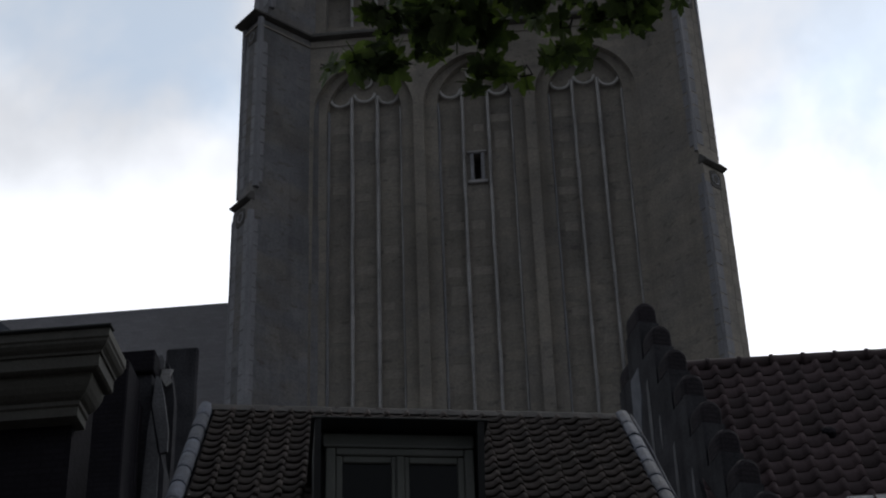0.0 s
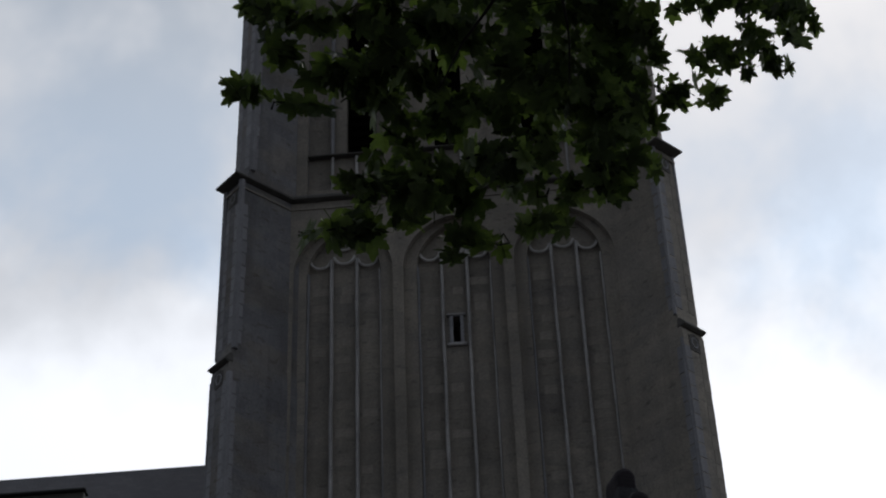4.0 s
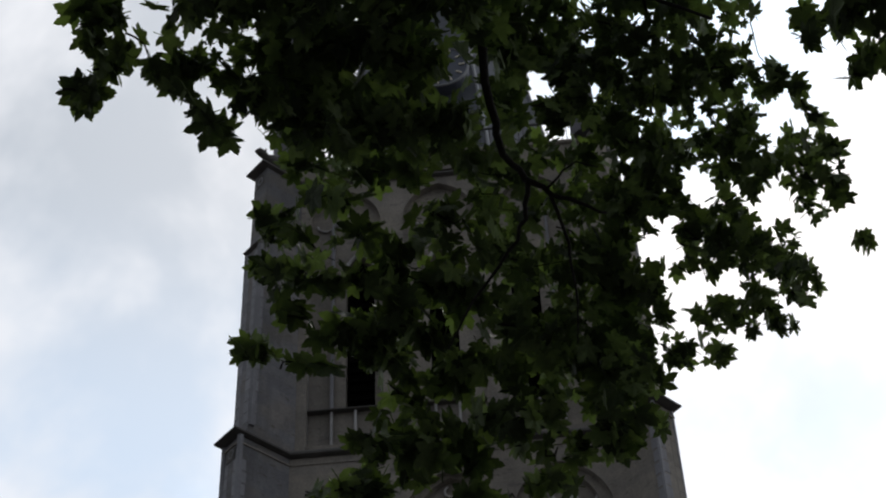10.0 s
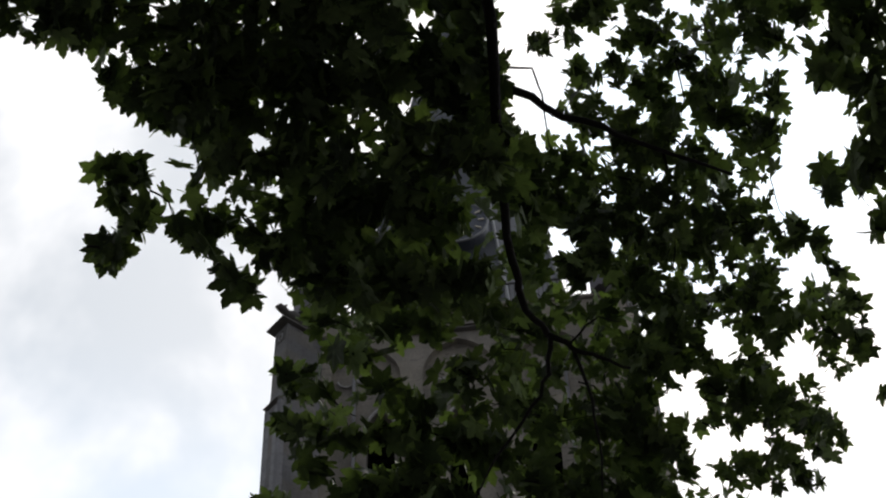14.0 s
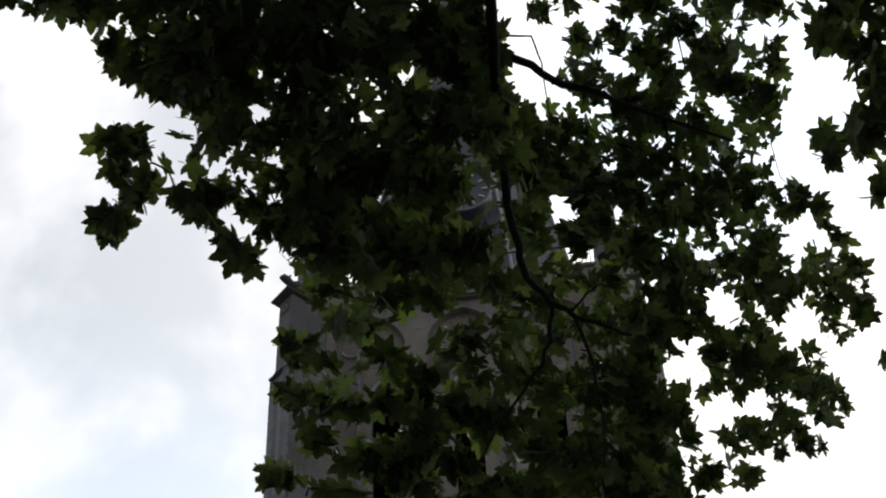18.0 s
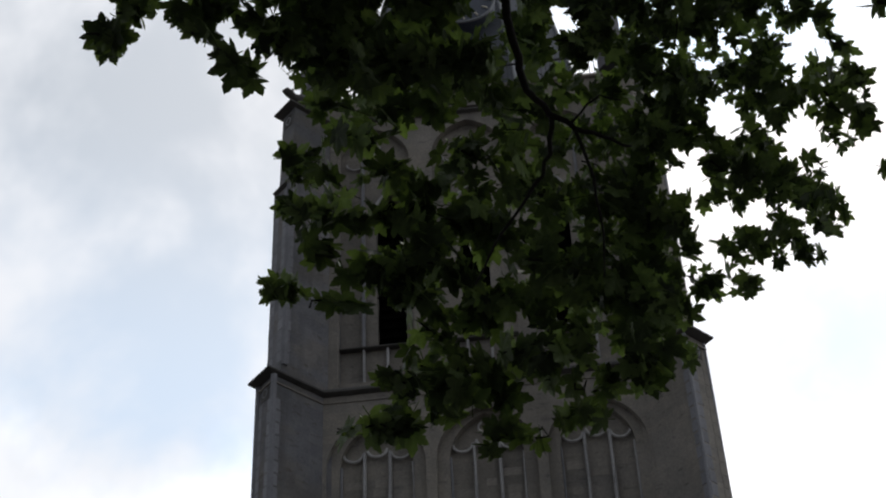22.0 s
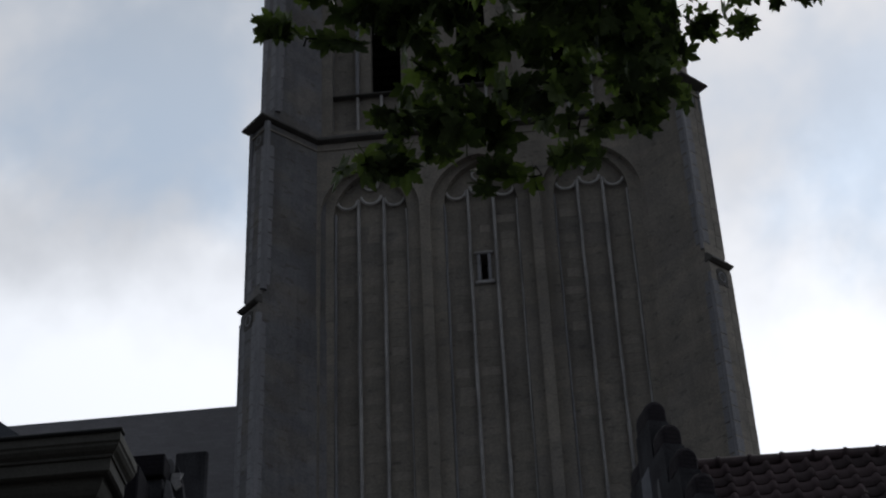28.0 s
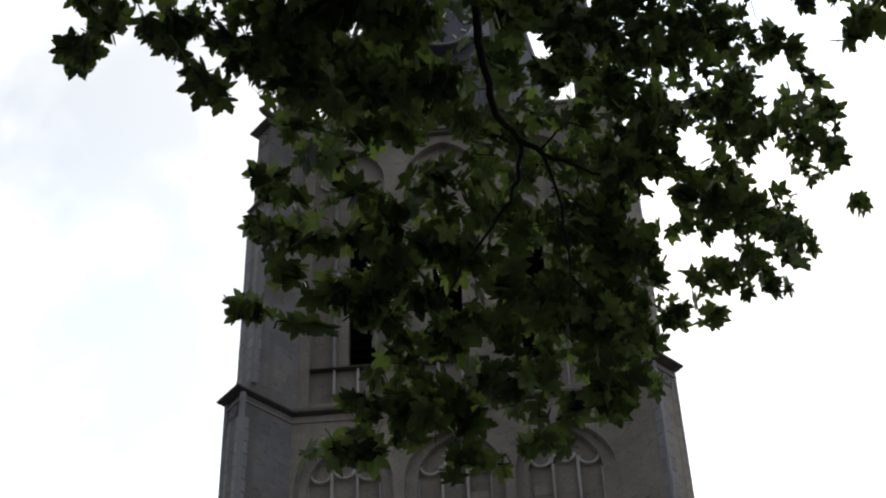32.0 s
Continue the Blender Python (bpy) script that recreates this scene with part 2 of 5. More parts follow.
def leaf_material(name, dark, light):
    m, nt, bsdf = base_material(name, 0.6)
    bsdf.inputs["Specular IOR Level"].default_value = 0.08
    n, l = nt.nodes, nt.links
    info, geo = n.new("ShaderNodeObjectInfo"), n.new("ShaderNodeNewGeometry")
    add, fr = n.new("ShaderNodeMath"), n.new("ShaderNodeMath")
    fr.operation = "FRACT"
    l.new(info.outputs["Random"], add.inputs[0])
    l.new(geo.outputs["Random Per Island"], add.inputs[1])
    l.new(add.outputs[0], fr.inputs[0])
    co, nz = n.new("ShaderNodeTexCoord"), n.new("ShaderNodeTexNoise")
    nz.inputs["Scale"].default_value = 30
    l.new(co.outputs["Object"], nz.inputs["Vector"])
    av = n.new("ShaderNodeMath")
    av.operation = "MULTIPLY_ADD"
    av.inputs[1].default_value = 0.35
    l.new(nz.outputs["Fac"], av.inputs[0])
    sc = n.new("ShaderNodeMath")
    sc.operation = "MULTIPLY"
    sc.inputs[1].default_value = 0.7
    l.new(fr.outputs[0], sc.inputs[0])
    l.new(sc.outputs[0], av.inputs[2])
    mix = n.new("ShaderNodeMix")
    mix.data_type = "RGBA"
    mix.inputs[6].default_value, mix.inputs[7].default_value = (*dark, 1), (*light, 1)
    pw = n.new("ShaderNodeMath")
    pw.operation = "POWER"
    pw.inputs[1].default_value = 1.9
    l.new(av.outputs[0], pw.inputs[0])
    l.new(pw.outputs[0], mix.inputs[0])
    l.new(mix.outputs[2], bsdf.inputs["Base Color"])
    tr, sh = n.new("ShaderNodeBsdfTranslucent"), n.new("ShaderNodeMixShader")
    warm = n.new("ShaderNodeMix")
    warm.data_type, warm.blend_type = "RGBA", "MULTIPLY"
    warm.inputs[0].default_value = 1.0
    warm.inputs[7].default_value = LEAF_GLOW
    l.new(mix.outputs[2], warm.inputs[6])
    l.new(warm.outputs[2], tr.inputs["Color"])
    sh.inputs[0].default_value = 0.22
    l.new(bsdf.outputs[0], sh.inputs[1])
    l.new(tr.outputs[0], sh.inputs[2])
    l.new(sh.outputs[0], n["Material Output"].inputs["Surface"])
    return m


LEAF_GLOW = (1.25, 1.4, 0.5, 1)
STONE = worn("weathered stone", (0.177, 0.165, 0.149), (0.302, 0.275, 0.239), 0.95, 0.9, 18, 0.5, streak=0.4, courses=(0.62, 0.27), joint=0.94, stain=0.5, uneven=0.35, tone=0.07, patch=(0.96, 0.97, 1.0))
# the left buttresses' dimmer, bluer light is put into this stone colour
DIM_LEFT_STONE = worn("dimmed bluish weathered buttress stone", (0.118, 0.119, 0.129), (0.202, 0.203, 0.218), 0.95, 1.0, 18, 0.5, streak=0.4, courses=(0.6, 0.42), joint=0.9, stain=0.5, uneven=0.3, patch=(1.06, 1.0, 0.9))
ASHLAR = worn("single weathered block", (0.175, 0.163, 0.148), (0.298, 0.272, 0.237), 0.95, 1.6, 18, 0.5, streak=0.3, stain=0.3, vary=0.14)
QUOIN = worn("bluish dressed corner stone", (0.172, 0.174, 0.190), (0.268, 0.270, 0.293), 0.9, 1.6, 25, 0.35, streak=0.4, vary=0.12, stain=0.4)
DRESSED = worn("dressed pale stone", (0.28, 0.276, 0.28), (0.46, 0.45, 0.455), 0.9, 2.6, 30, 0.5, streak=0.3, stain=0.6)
LIMEWASHED = worn("pale tracery stone", (0.36, 0.355, 0.35), (0.60, 0.59, 0.585), 0.9, 4.0, 30, 0.5, stain=0.7)
DARK_STONE = worn("dark stone drip course", (0.05, 0.048, 0.046), (0.10, 0.095, 0.09), 0.9, 2.0, 30, 0.3)
SLATE = worn("blue grey slate", (0.038, 0.045, 0.060), (0.068, 0.078, 0.098), 0.7, 1.5, 25, 0.3, courses=(0.3, 0.16), joint=0.88)
NAVE_SLATE = worn("grey slate roof", (0.082, 0.080, 0.095), (0.120, 0.117, 0.136), 0.7, 0.8, 20, 0.3, streak=0.3, courses=(0.3, 0.16), joint=0.85)
TILE = worn("brown clay pantile", (0.036, 0.029, 0.026), (0.066, 0.052, 0.046), 0.95, 6, 60, 0.4, vary=0.35)
RED_TILE = worn("dull red clay pantile", (0.042, 0.029, 0.032), (0.080, 0.054, 0.058), 0.95, 6, 60, 0.4, vary=0.35)
COPING = worn("blue grey mortared coping", (0.022, 0.027, 0.042), (0.076, 0.088, 0.124), 0.85, 7, 50, 0.9, vary=0.25, stain=0.5)
PLASTER = worn("grey stained render", (0.06, 0.06, 0.066), (0.15, 0.15, 0.162), 0.9, 1.6, 30, 0.4, streak=0.6)
BRICK = worn("dark sooty brick", (0.017, 0.015, 0.019), (0.034, 0.029, 0.034), 0.9, 2.0, 30, 0.4, courses=(0.22, 0.065))
PAINT = worn("grey green painted wood", (0.052, 0.055, 0.049), (0.084, 0.088, 0.079), 0.6, 3, 60, 0.1)
DARK_PAINT = worn("near black painted wood", (0.02, 0.021, 0.022), (0.035, 0.036, 0.038), 0.5, 3, 60, 0.1)
CREAM = worn("stone coloured painted cornice", (0.058, 0.055, 0.048), (0.094, 0.090, 0.079), 0.8, 2, 40, 0.15, streak=0.3)
LEAD = worn("grey lead sheet", (0.16, 0.17, 0.19), (0.24, 0.25, 0.27), 0.5, 3, 40, 0.2)
IRON = worn("dark iron", (0.03, 0.03, 0.03), (0.05, 0.05, 0.05), 0.5, 8, 60, 0.1, metal=0.6)
DIAL = worn("dark blue clock dial", (0.05, 0.06, 0.085), (0.07, 0.08, 0.11), 0.6, 2, 30, 0.1)
GILT = worn("pale gilded metal", (0.55, 0.5, 0.4), (0.75, 0.7, 0.6), 0.4, 8, 60, 0.1)
BARK = worn("dark grey brown bark", (0.007, 0.0065, 0.006), (0.015, 0.013, 0.012), 0.9, 12, 60, 0.6)
# the belfry opening's inner shade is put into this near black
LOUVRE = worn("shade black louvre board", (0.003, 0.003, 0.003), (0.006, 0.006, 0.005), 0.9, 5, 40, 0.3)
# near black: shade of the narrow gap between houses is put into the colour
NEAR_BLACK = worn("near black wall with shade put in", (0.007, 0.006, 0.009), (0.017, 0.015, 0.020), 0.9, 2.0, 30, 0.3, courses=(0.22, 0.065))
SOOT = worn("sooty streaked render", (0.018, 0.018, 0.021), (0.062, 0.062, 0.070), 0.95, 2.2, 30, 0.4, streak=0.7)
MORTAR = worn("pale blue grey mortar", (0.09, 0.095, 0.11), (0.17, 0.18, 0.21), 0.9, 6, 50, 0.4)
for dull in (NEAR_BLACK, LOUVRE, DARK_PAINT, BRICK, SOOT, BARK):
    dull.node_tree.nodes["Principled BSDF"].inputs["Specular IOR Level"].default_value = 0.15
LOUVRE.node_tree.nodes["Principled BSDF"].inputs["Specular IOR Level"].default_value = 0.0
GROUND = worn("grey street paving", (0.10, 0.095, 0.09), (0.17, 0.16, 0.15), 0.9, 0.6, 20, 0.4, courses=(0.22, 0.11))
LEAF = leaf_material("plane tree leaf", (0.020, 0.028, 0.018), (0.178, 0.242, 0.102))
glass_m, _, glass_b = base_material("window glass", 0.12)
glass_b.inputs["Base Color"].default_value = (0.006, 0.007, 0.008, 1)
glass_b.inputs["Specular IOR Level"].default_value = 0.15
GLASS = glass_m


# ---- building helpers ----
def thing(name, place, label, category, group="", kind=""):
    ob = new(name)
    ob.location = place
    ob.empty_display_size = 0.2
    return tagged(ob, label, category, group, kind)


def part(name, bm, material, parent, label="", smooth=False):
    """One mesh object, in world coordinates, under a thing or a part."""
    me = bpy.data.meshes.new(name)
    bmesh.ops.recalc_face_normals(bm, faces=bm.faces)
    bm.to_mesh(me)
    bm.free()
    me.materials.append(material)
    if smooth:
        for p in me.polygons:
            p.use_smooth = len(p.vertices) == 4
    ob = new(name, me)
    if parent:
        ob.parent = parent
        ob.matrix_parent_inverse = world_of(parent).inverted()
    if label:
        tagged(ob, label)
    return ob


def world_of(ob):
    m = ob.matrix_basis.copy()
    while ob.parent:
        m = ob.parent.matrix_basis @ ob.matrix_parent_inverse @ m if ob.parent.parent is None else world_of(ob.parent) @ ob.matrix_parent_inverse @ m
        break
    return m


def box(bm, x0, x1, y0, y1, z0, z1, bevel=0.0):
    v = [bm.verts.new((x, y, z)) for z in (z0, z1) for x, y in ((x0, y0), (x1, y0), (x1, y1), (x0, y1))]
    faces = [bm.faces.new([v[i] for i in q]) for q in ((3, 2, 1, 0), (4, 5, 6, 7), (0, 1, 5, 4), (1, 2, 6, 5), (2, 3, 7, 6), (3, 0, 4, 7))]
    if bevel:
        edges = {e for f in faces for e in f.edges}
        bmesh.ops.bevel(bm, geom=list(edges), offset=bevel, segments=1, affect="EDGES")
    return bm


def boxed(x0, x1, y0, y1, z0, z1, bevel=0.0):
    return box(bmesh.new(), x0, x1, y0, y1, z0, z1, bevel)


def loft(bm, loops, closed=True):
    """Skin between loops of equally many points, capped at both ends."""
    rings = [[bm.verts.new(p) for p in loop] for loop in loops]
    n = len(rings[0])
    for a, b in zip(rings, rings[1:]):
        for i in range(n):
            bm.faces.new((a[i], a[(i + 1) % n], b[(i + 1) % n], b[i]))
    if closed:
        bm.faces.new(rings[0][::-1])
        bm.faces.new(rings[-1])
    return bm


def pointed(cx, half, bottom, spring, apex, n=10):
    """The outline of a pointed-arch opening in x and z, anticlockwise from the bottom left."""
    rise = apex - spring
    r = (half * half + rise * rise) / (2 * half)
    top = math.asin(min(1, rise / r))
    right = [(cx + half - r + r * math.cos(a), spring + r * math.sin(a)) for a in (top * i / n for i in range(n + 1))]
    left = [(2 * cx - x, z) for x, z in right[-2::-1]]
    return [(cx - half, bottom), (cx + half, bottom)] + right + left


def plate(outer, holes, y0, y1):
    """A wall slab in the x-z plane from y0 to y1, with openings through it."""
    from mathutils.geometry import tessellate_polygon
    bm = bmesh.new()
    loops = [outer] + holes
    flat = [p for lp in loops for p in lp]
    tris = tessellate_polygon([[Vector((x, z, 0)) for x, z in lp] for lp in loops])
    front = [bm.verts.new((x, y0, z)) for x, z in flat]
    back = [bm.verts.new((x, y1, z)) for x, z in flat]
    for t in tris:
        bm.faces.new([front[i] for i in t])
        bm.faces.new([back[i] for i in reversed(t)])
    k = 0
    for lp in loops:
        n = len(lp)
        for i in range(n):
            a, b = k + i, k + (i + 1) % n
            bm.faces.new((front[a], front[b], back[b], back[a]))
        k += n
    return bm


def tube(points, radii, sides=8):
    bm = bmesh.new()
    pts = [Vector(p) for p in points]
    loops = []
    for i, p in enumerate(pts):
        d = (pts[min(i + 1, len(pts) - 1)] - pts[max(i - 1, 0)]).normalized()
        u = d.orthogonal().normalized() if i == 0 else (u - d * u.dot(d)).normalized()
        w = d.cross(u)
        loops.append([p + (u * math.cos(a) + w * math.sin(a)) * radii[i] for a in (2 * math.pi * k / sides for k in range(sides))])
    return loft(bm, loops)


def rect(x0, x1, z0, z1):
    return [(x0, z0), (x1, z0), (x1, z1), (x0, z1)]


def ring(cx, y, cz, r, thick, a0=0.0, a1=360.0, n=20):
    pts = [(cx + r * math.cos(radians(a0 + (a1 - a0) * i / n)), y, cz + r * math.sin(radians(a0 + (a1 - a0) * i / n))) for i in range(n + 1)]
    return tube(pts, [thick] * len(pts), 6)


# ---- ground ----
bm = bmesh.new()
v = [bm.verts.new(p) for p in ((-900, -900, 0), (900, -900, 0), (900, 900, 0), (-900, 900, 0))]
bm.faces.new(v)
tagged(part("ground", bm, GROUND, None), "grey stone-paved street reaching the horizon", "ground", kind="structure")

# ---- church tower ----
CX, FRONT, HW = -2.19, 39.9, 5.05
CY = FRONT + HW
tower = thing("church_tower", (CX, CY, 0), "tall grey stone church tower with diagonal buttresses and blind tracery", "tower")


def plan(hw, s, w):
    """Plan of the square tower with a diagonal buttress on each corner."""
    k, j = w / math.sqrt(2), w * math.sqrt(2)
    pts = []
    for sx, sy in ((1, -1), (1, 1), (-1, 1), (-1, -1)):
        a = [(hw - j, hw), (hw + s - k, hw + s + k), (hw + s + k, hw + s - k), (hw, hw - j)]
        if sx * sy > 0:
            a = a[::-1]
        pts += [(CX + sx * x, CY + sy * y) for x, y in a]
    return pts


def pier(sx, sy, hw, levels):
    """One buttress: levels of (z, projection, half width)."""
    loops = []
    for z, s, w in levels:
        k = w / math.sqrt(2)
        q = [(hw - 0.6 - k, hw - 0.6 + k), (hw + s - k, hw + s + k), (hw + s + k, hw + s - k), (hw - 0.6 + k, hw - 0.6 - k)]
        if sx * sy > 0:
            q = q[::-1]
        loops.append([(CX + sx * x, CY + sy * y, z) for x, y in q])
    return loft(bmesh.new(), loops)


def outer_cap(sx, sy, hw, z, s, w):
    """A sloping drip stone across the outer face of a buttress."""
    loops = []
    for zz, s0, s1, ww in ((z - 0.05, -0.1, 0.02, w + 0.006), (z, -0.1, 0.085, w + 0.03), (z + 0.035, -0.1, 0.085, w + 0.03), (z + 0.26, -0.1, -0.04, w + 0.004)):
        k = ww / math.sqrt(2)
        q = [(hw + s + s0 - k, hw + s + s0 + k), (hw + s + s1 - k, hw + s + s1 + k), (hw + s + s1 + k, hw + s + s1 - k), (hw + s + s0 + k, hw + s + s0 - k)]
        if sx * sy > 0:
            q = q[::-1]
        loops.append([(CX + sx * x, CY + sy * y, zz) for x, y in q])
    return loft(bmesh.new(), loops)


LOW_TOP, BELF_TOP = 35.35, 47.2
BAYS = (CX - 3.05, CX, CX + 3.05)
STONE_RND = random.Random(5)


def shaft(x, half, y0, y1, z0, z1):
    """A chamfered mullion, uneven from stone to stone."""
    loops = []
    n = max(2, round((z1 - z0) / 0.8))
    for i in range(n + 1):
        dx, dh = STONE_RND.uniform(-0.009, 0.009), STONE_RND.uniform(0.85, 1.15)
        h, z = half * dh, z0 + (z1 - z0) * i / n
        loops.append([(x + dx - h, y1, z), (x + dx - h, y0 + 0.05, z), (x + dx - 0.4 * h, y0, z), (x + dx + 0.4 * h, y0, z), (x + dx + h, y0 + 0.05, z), (x + dx + h, y1, z)])
    return loft(bmesh.new(), loops)


part("core", boxed(CX - HW, CX + HW, FRONT + 1.6, CY + HW, 0, LOW_TOP), STONE, tower)
part("wall", plate(rect(CX - HW, CX + HW, 0, LOW_TOP), [pointed(b, 1.38, 9, 32.8, 34.5) for b in BAYS], FRONT, FRONT + 0.22), STONE, tower)
part("inner_order", plate(rect(CX - HW + 0.02, CX + HW - 0.02, 0, LOW_TOP - 0.01), [pointed(b, 1.03, 9.2, 32.9, 34.42) for b in BAYS], FRONT + 0.222, FRONT + 0.45), STONE, tower)
part("panel", plate(rect(CX - HW + 0.02, CX + HW - 0.02, 0, LOW_TOP - 0.01), [rect(CX - 0.1, CX + 0.1, 30.42, 31.28)], FRONT + 0.452, FRONT + 0.9), STONE, tower)
for b in BAYS:
    for dx in (-1.0, -0.35, 0.35, 1.0):
        thick = 0.042 if abs(dx) < 0.5 else 0.03
        # right outer mullion in paler stone, standing in for light from the left
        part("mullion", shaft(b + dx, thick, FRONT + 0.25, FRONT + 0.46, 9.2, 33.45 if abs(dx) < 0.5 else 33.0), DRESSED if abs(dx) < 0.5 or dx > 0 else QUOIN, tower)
    for dx in (-0.66, 0.0, 0.66):
        part("tracery", ring(b + dx, FRONT + 0.36, 33.5 + (0.12 if dx == 0 else 0), 0.28, 0.042, 185, 355), LIMEWASHED, tower)
    part("tracery", ring(b, FRONT + 0.38, 34.04, 0.2, 0.034, 120, 400), LIMEWASHED, tower)
slit = part("slit_window", plate(rect(CX - 0.19, CX + 0.19, 30.34, 31.36), [rect(CX - 0.1, CX + 0.1, 30.42, 31.28)], FRONT + 0.40, FRONT + 0.46), QUOIN, tower, "pale stone frame of a narrow slit window")
part("lintel", boxed(CX - 0.27, CX + 0.27, FRONT + 0.37, FRONT + 0.45, 31.29, 31.37, 0.02), DRESSED, slit)
part("sill", boxed(CX - 0.27, CX + 0.27, FRONT + 0.37, FRONT + 0.45, 30.30, 30.40, 0.02), DRESSED, slit)

for sx in (-1, 1):
    for sy in (-1, 1):
        # left buttresses take the dimmed copy of the stone
        part("buttress", pier(sx, sy, HW, [(0, 1.12, 0.42), (29.0, 1.06, 0.39), (29.5, 0.98, 0.37), (LOW_TOP, 0.95, 0.37)]), DIM_LEFT_STONE if sx < 0 else STONE, tower)
        part("set_off", outer_cap(sx, sy, HW, 29.18, 1.06, 0.37), DARK_STONE, tower)
        for e in (-1, 1):
            k = 0.37 / math.sqrt(2)
            x, y = (HW + 1.0 - e * k, HW + 1.0 + e * k)
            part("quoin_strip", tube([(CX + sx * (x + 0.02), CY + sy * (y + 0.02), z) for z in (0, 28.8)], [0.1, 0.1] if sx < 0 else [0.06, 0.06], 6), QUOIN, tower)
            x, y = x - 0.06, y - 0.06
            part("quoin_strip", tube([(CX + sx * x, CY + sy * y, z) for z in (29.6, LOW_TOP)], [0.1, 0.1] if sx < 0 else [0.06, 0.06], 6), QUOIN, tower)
        for zz, s_ in ((28.75, 1.06), (34.9, 0.955), (46.62, 0.625)):
            c_ = HW + s_ + 0.005
            pts = [(CX + sx * (c_ + 0.12 * math.cos(t_) * 0.707), CY + sy * (c_ - 0.12 * math.cos(t_) * 0.707), zz + 0.15 * math.sin(t_)) for t_ in (2 * math.pi * i / 10 for i in range(11))]
            part("trefoil_panel", tube(pts, [0.03] * 11, 5), QUOIN, tower)
            q = [(CX + sx * (c_ + u * 0.707), CY + sy * (c_ - u * 0.707), zz + v) for u, v in ((-0.19, -0.26), (0.19, -0.26), (0.19, 0.2), (0, 0.29), (-0.19, 0.2))]
            # flat dark plate; its colour stands in for the shade of a recess
            part("panel_recess", loft(bmesh.new(), [q, [(x + sx * 0.008, y + sy * 0.008, z) for x, y, z in q]]), DARK_STONE, tower, "small dark panel for a shaded recess near the head of the buttress")
        part("buttress", pier(sx, sy, HW - 0.2, [(LOW_TOP, 0.98, 0.35), (43.4, 0.93, 0.35), (43.9, 0.85, 0.33), (BELF_TOP, 0.82, 0.33)]), DIM_LEFT_STONE if sx < 0 else STONE, tower)
        part("set_off", outer_cap(sx, sy, HW - 0.2, 43.35, 0.93, 0.33), DARK_STONE, tower)
        for e in (-1, 1):
            k = 0.34 / math.sqrt(2)
            x, y = (HW - 0.2 + 0.9 - e * k, HW - 0.2 + 0.9 + e * k)
            part("quoin_strip", tube([(CX + sx * x, CY + sy * y, z) for z in (35.9, 43.3)], [0.1, 0.1], 6), QUOIN, tower)


def course(name, z, hw, s, w, out, drop, rise, material=DARK_STONE, label="dark projecting drip course"):
    loops = [[(x, y, zz) for x, y in plan(hw + o, s + o * 0.4, w + o)] for zz, o in ((z - drop, 0.02), (z - 0.06, out), (z, out), (z + rise, -0.08))]
    return part(name, loft(bmesh.new(), loops), material, tower, label)


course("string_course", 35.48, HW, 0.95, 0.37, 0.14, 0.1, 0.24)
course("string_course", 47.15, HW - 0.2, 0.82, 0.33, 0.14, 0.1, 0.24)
course("string_course", 35.15, HW, 0.95, 0.37, 0.03, 0.06, 0.06, STONE, "moulded course under the drip course")

# dressed corner stones of the street-side buttresses, long and short in turn
QUOIN_MESHES = []
for wx, wy in ((0.25, 0.28), (0.265, 0.30)):
    bm = boxed(-wx / 2, wx / 2, -wy / 2, wy / 2, -0.2, 0.2, 0.014)
    me = bpy.data.meshes.new("quoin")
    bm.to_mesh(me)
    bm.free()
    me.materials.append(QUOIN)
    plain = me.copy()
    plain.materials[0] = ASHLAR
    QUOIN_MESHES.append((me, plain, wx, wy))
TOWER_INV = world_of(tower).inverted()
for sx in (-1, 1):
    for e in (-1, 1):
        for z0, z1, hw, s0, s1, w0, w1 in ((17.2, 28.6, HW, 1.084, 1.06, 0.402, 0.39), (29.8, 34.6, HW, 0.98, 0.953, 0.37, 0.37), (36.0, 43.2, HW - 0.2, 0.977, 0.932, 0.35, 0.35)):
            n = round((z1 - z0) / 0.43)
            for i in range(n):
                u = i / n
                s, w = s0 + (s1 - s0) * u, w0 + (w1 - w0) * u
                pale, plain, wx, wy = QUOIN_MESHES[(i + (e > 0)) % 2]
                d, t = Vector((sx, -1, 0)) / math.sqrt(2), Vector((sx, 1, 0)) / math.sqrt(2)
                proud = STONE_RND.uniform(0.005, 0.013)
                c = Vector((CX + sx * (hw + s), CY - (hw + s), z0 + (z1 - z0) * (i + 0.5) / n))
                c += t * e * (w - wx / 2 + proud) + d * (proud - wy / 2)
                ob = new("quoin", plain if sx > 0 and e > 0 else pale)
                ob.parent = tower
                ob.matrix_parent_inverse = TOWER_INV
                ob.matrix_basis = Matrix.Translation(c) @ Matrix((t, -d if sx > 0 else d, Vector((0, 0, 1)))).transposed().to_4x4()
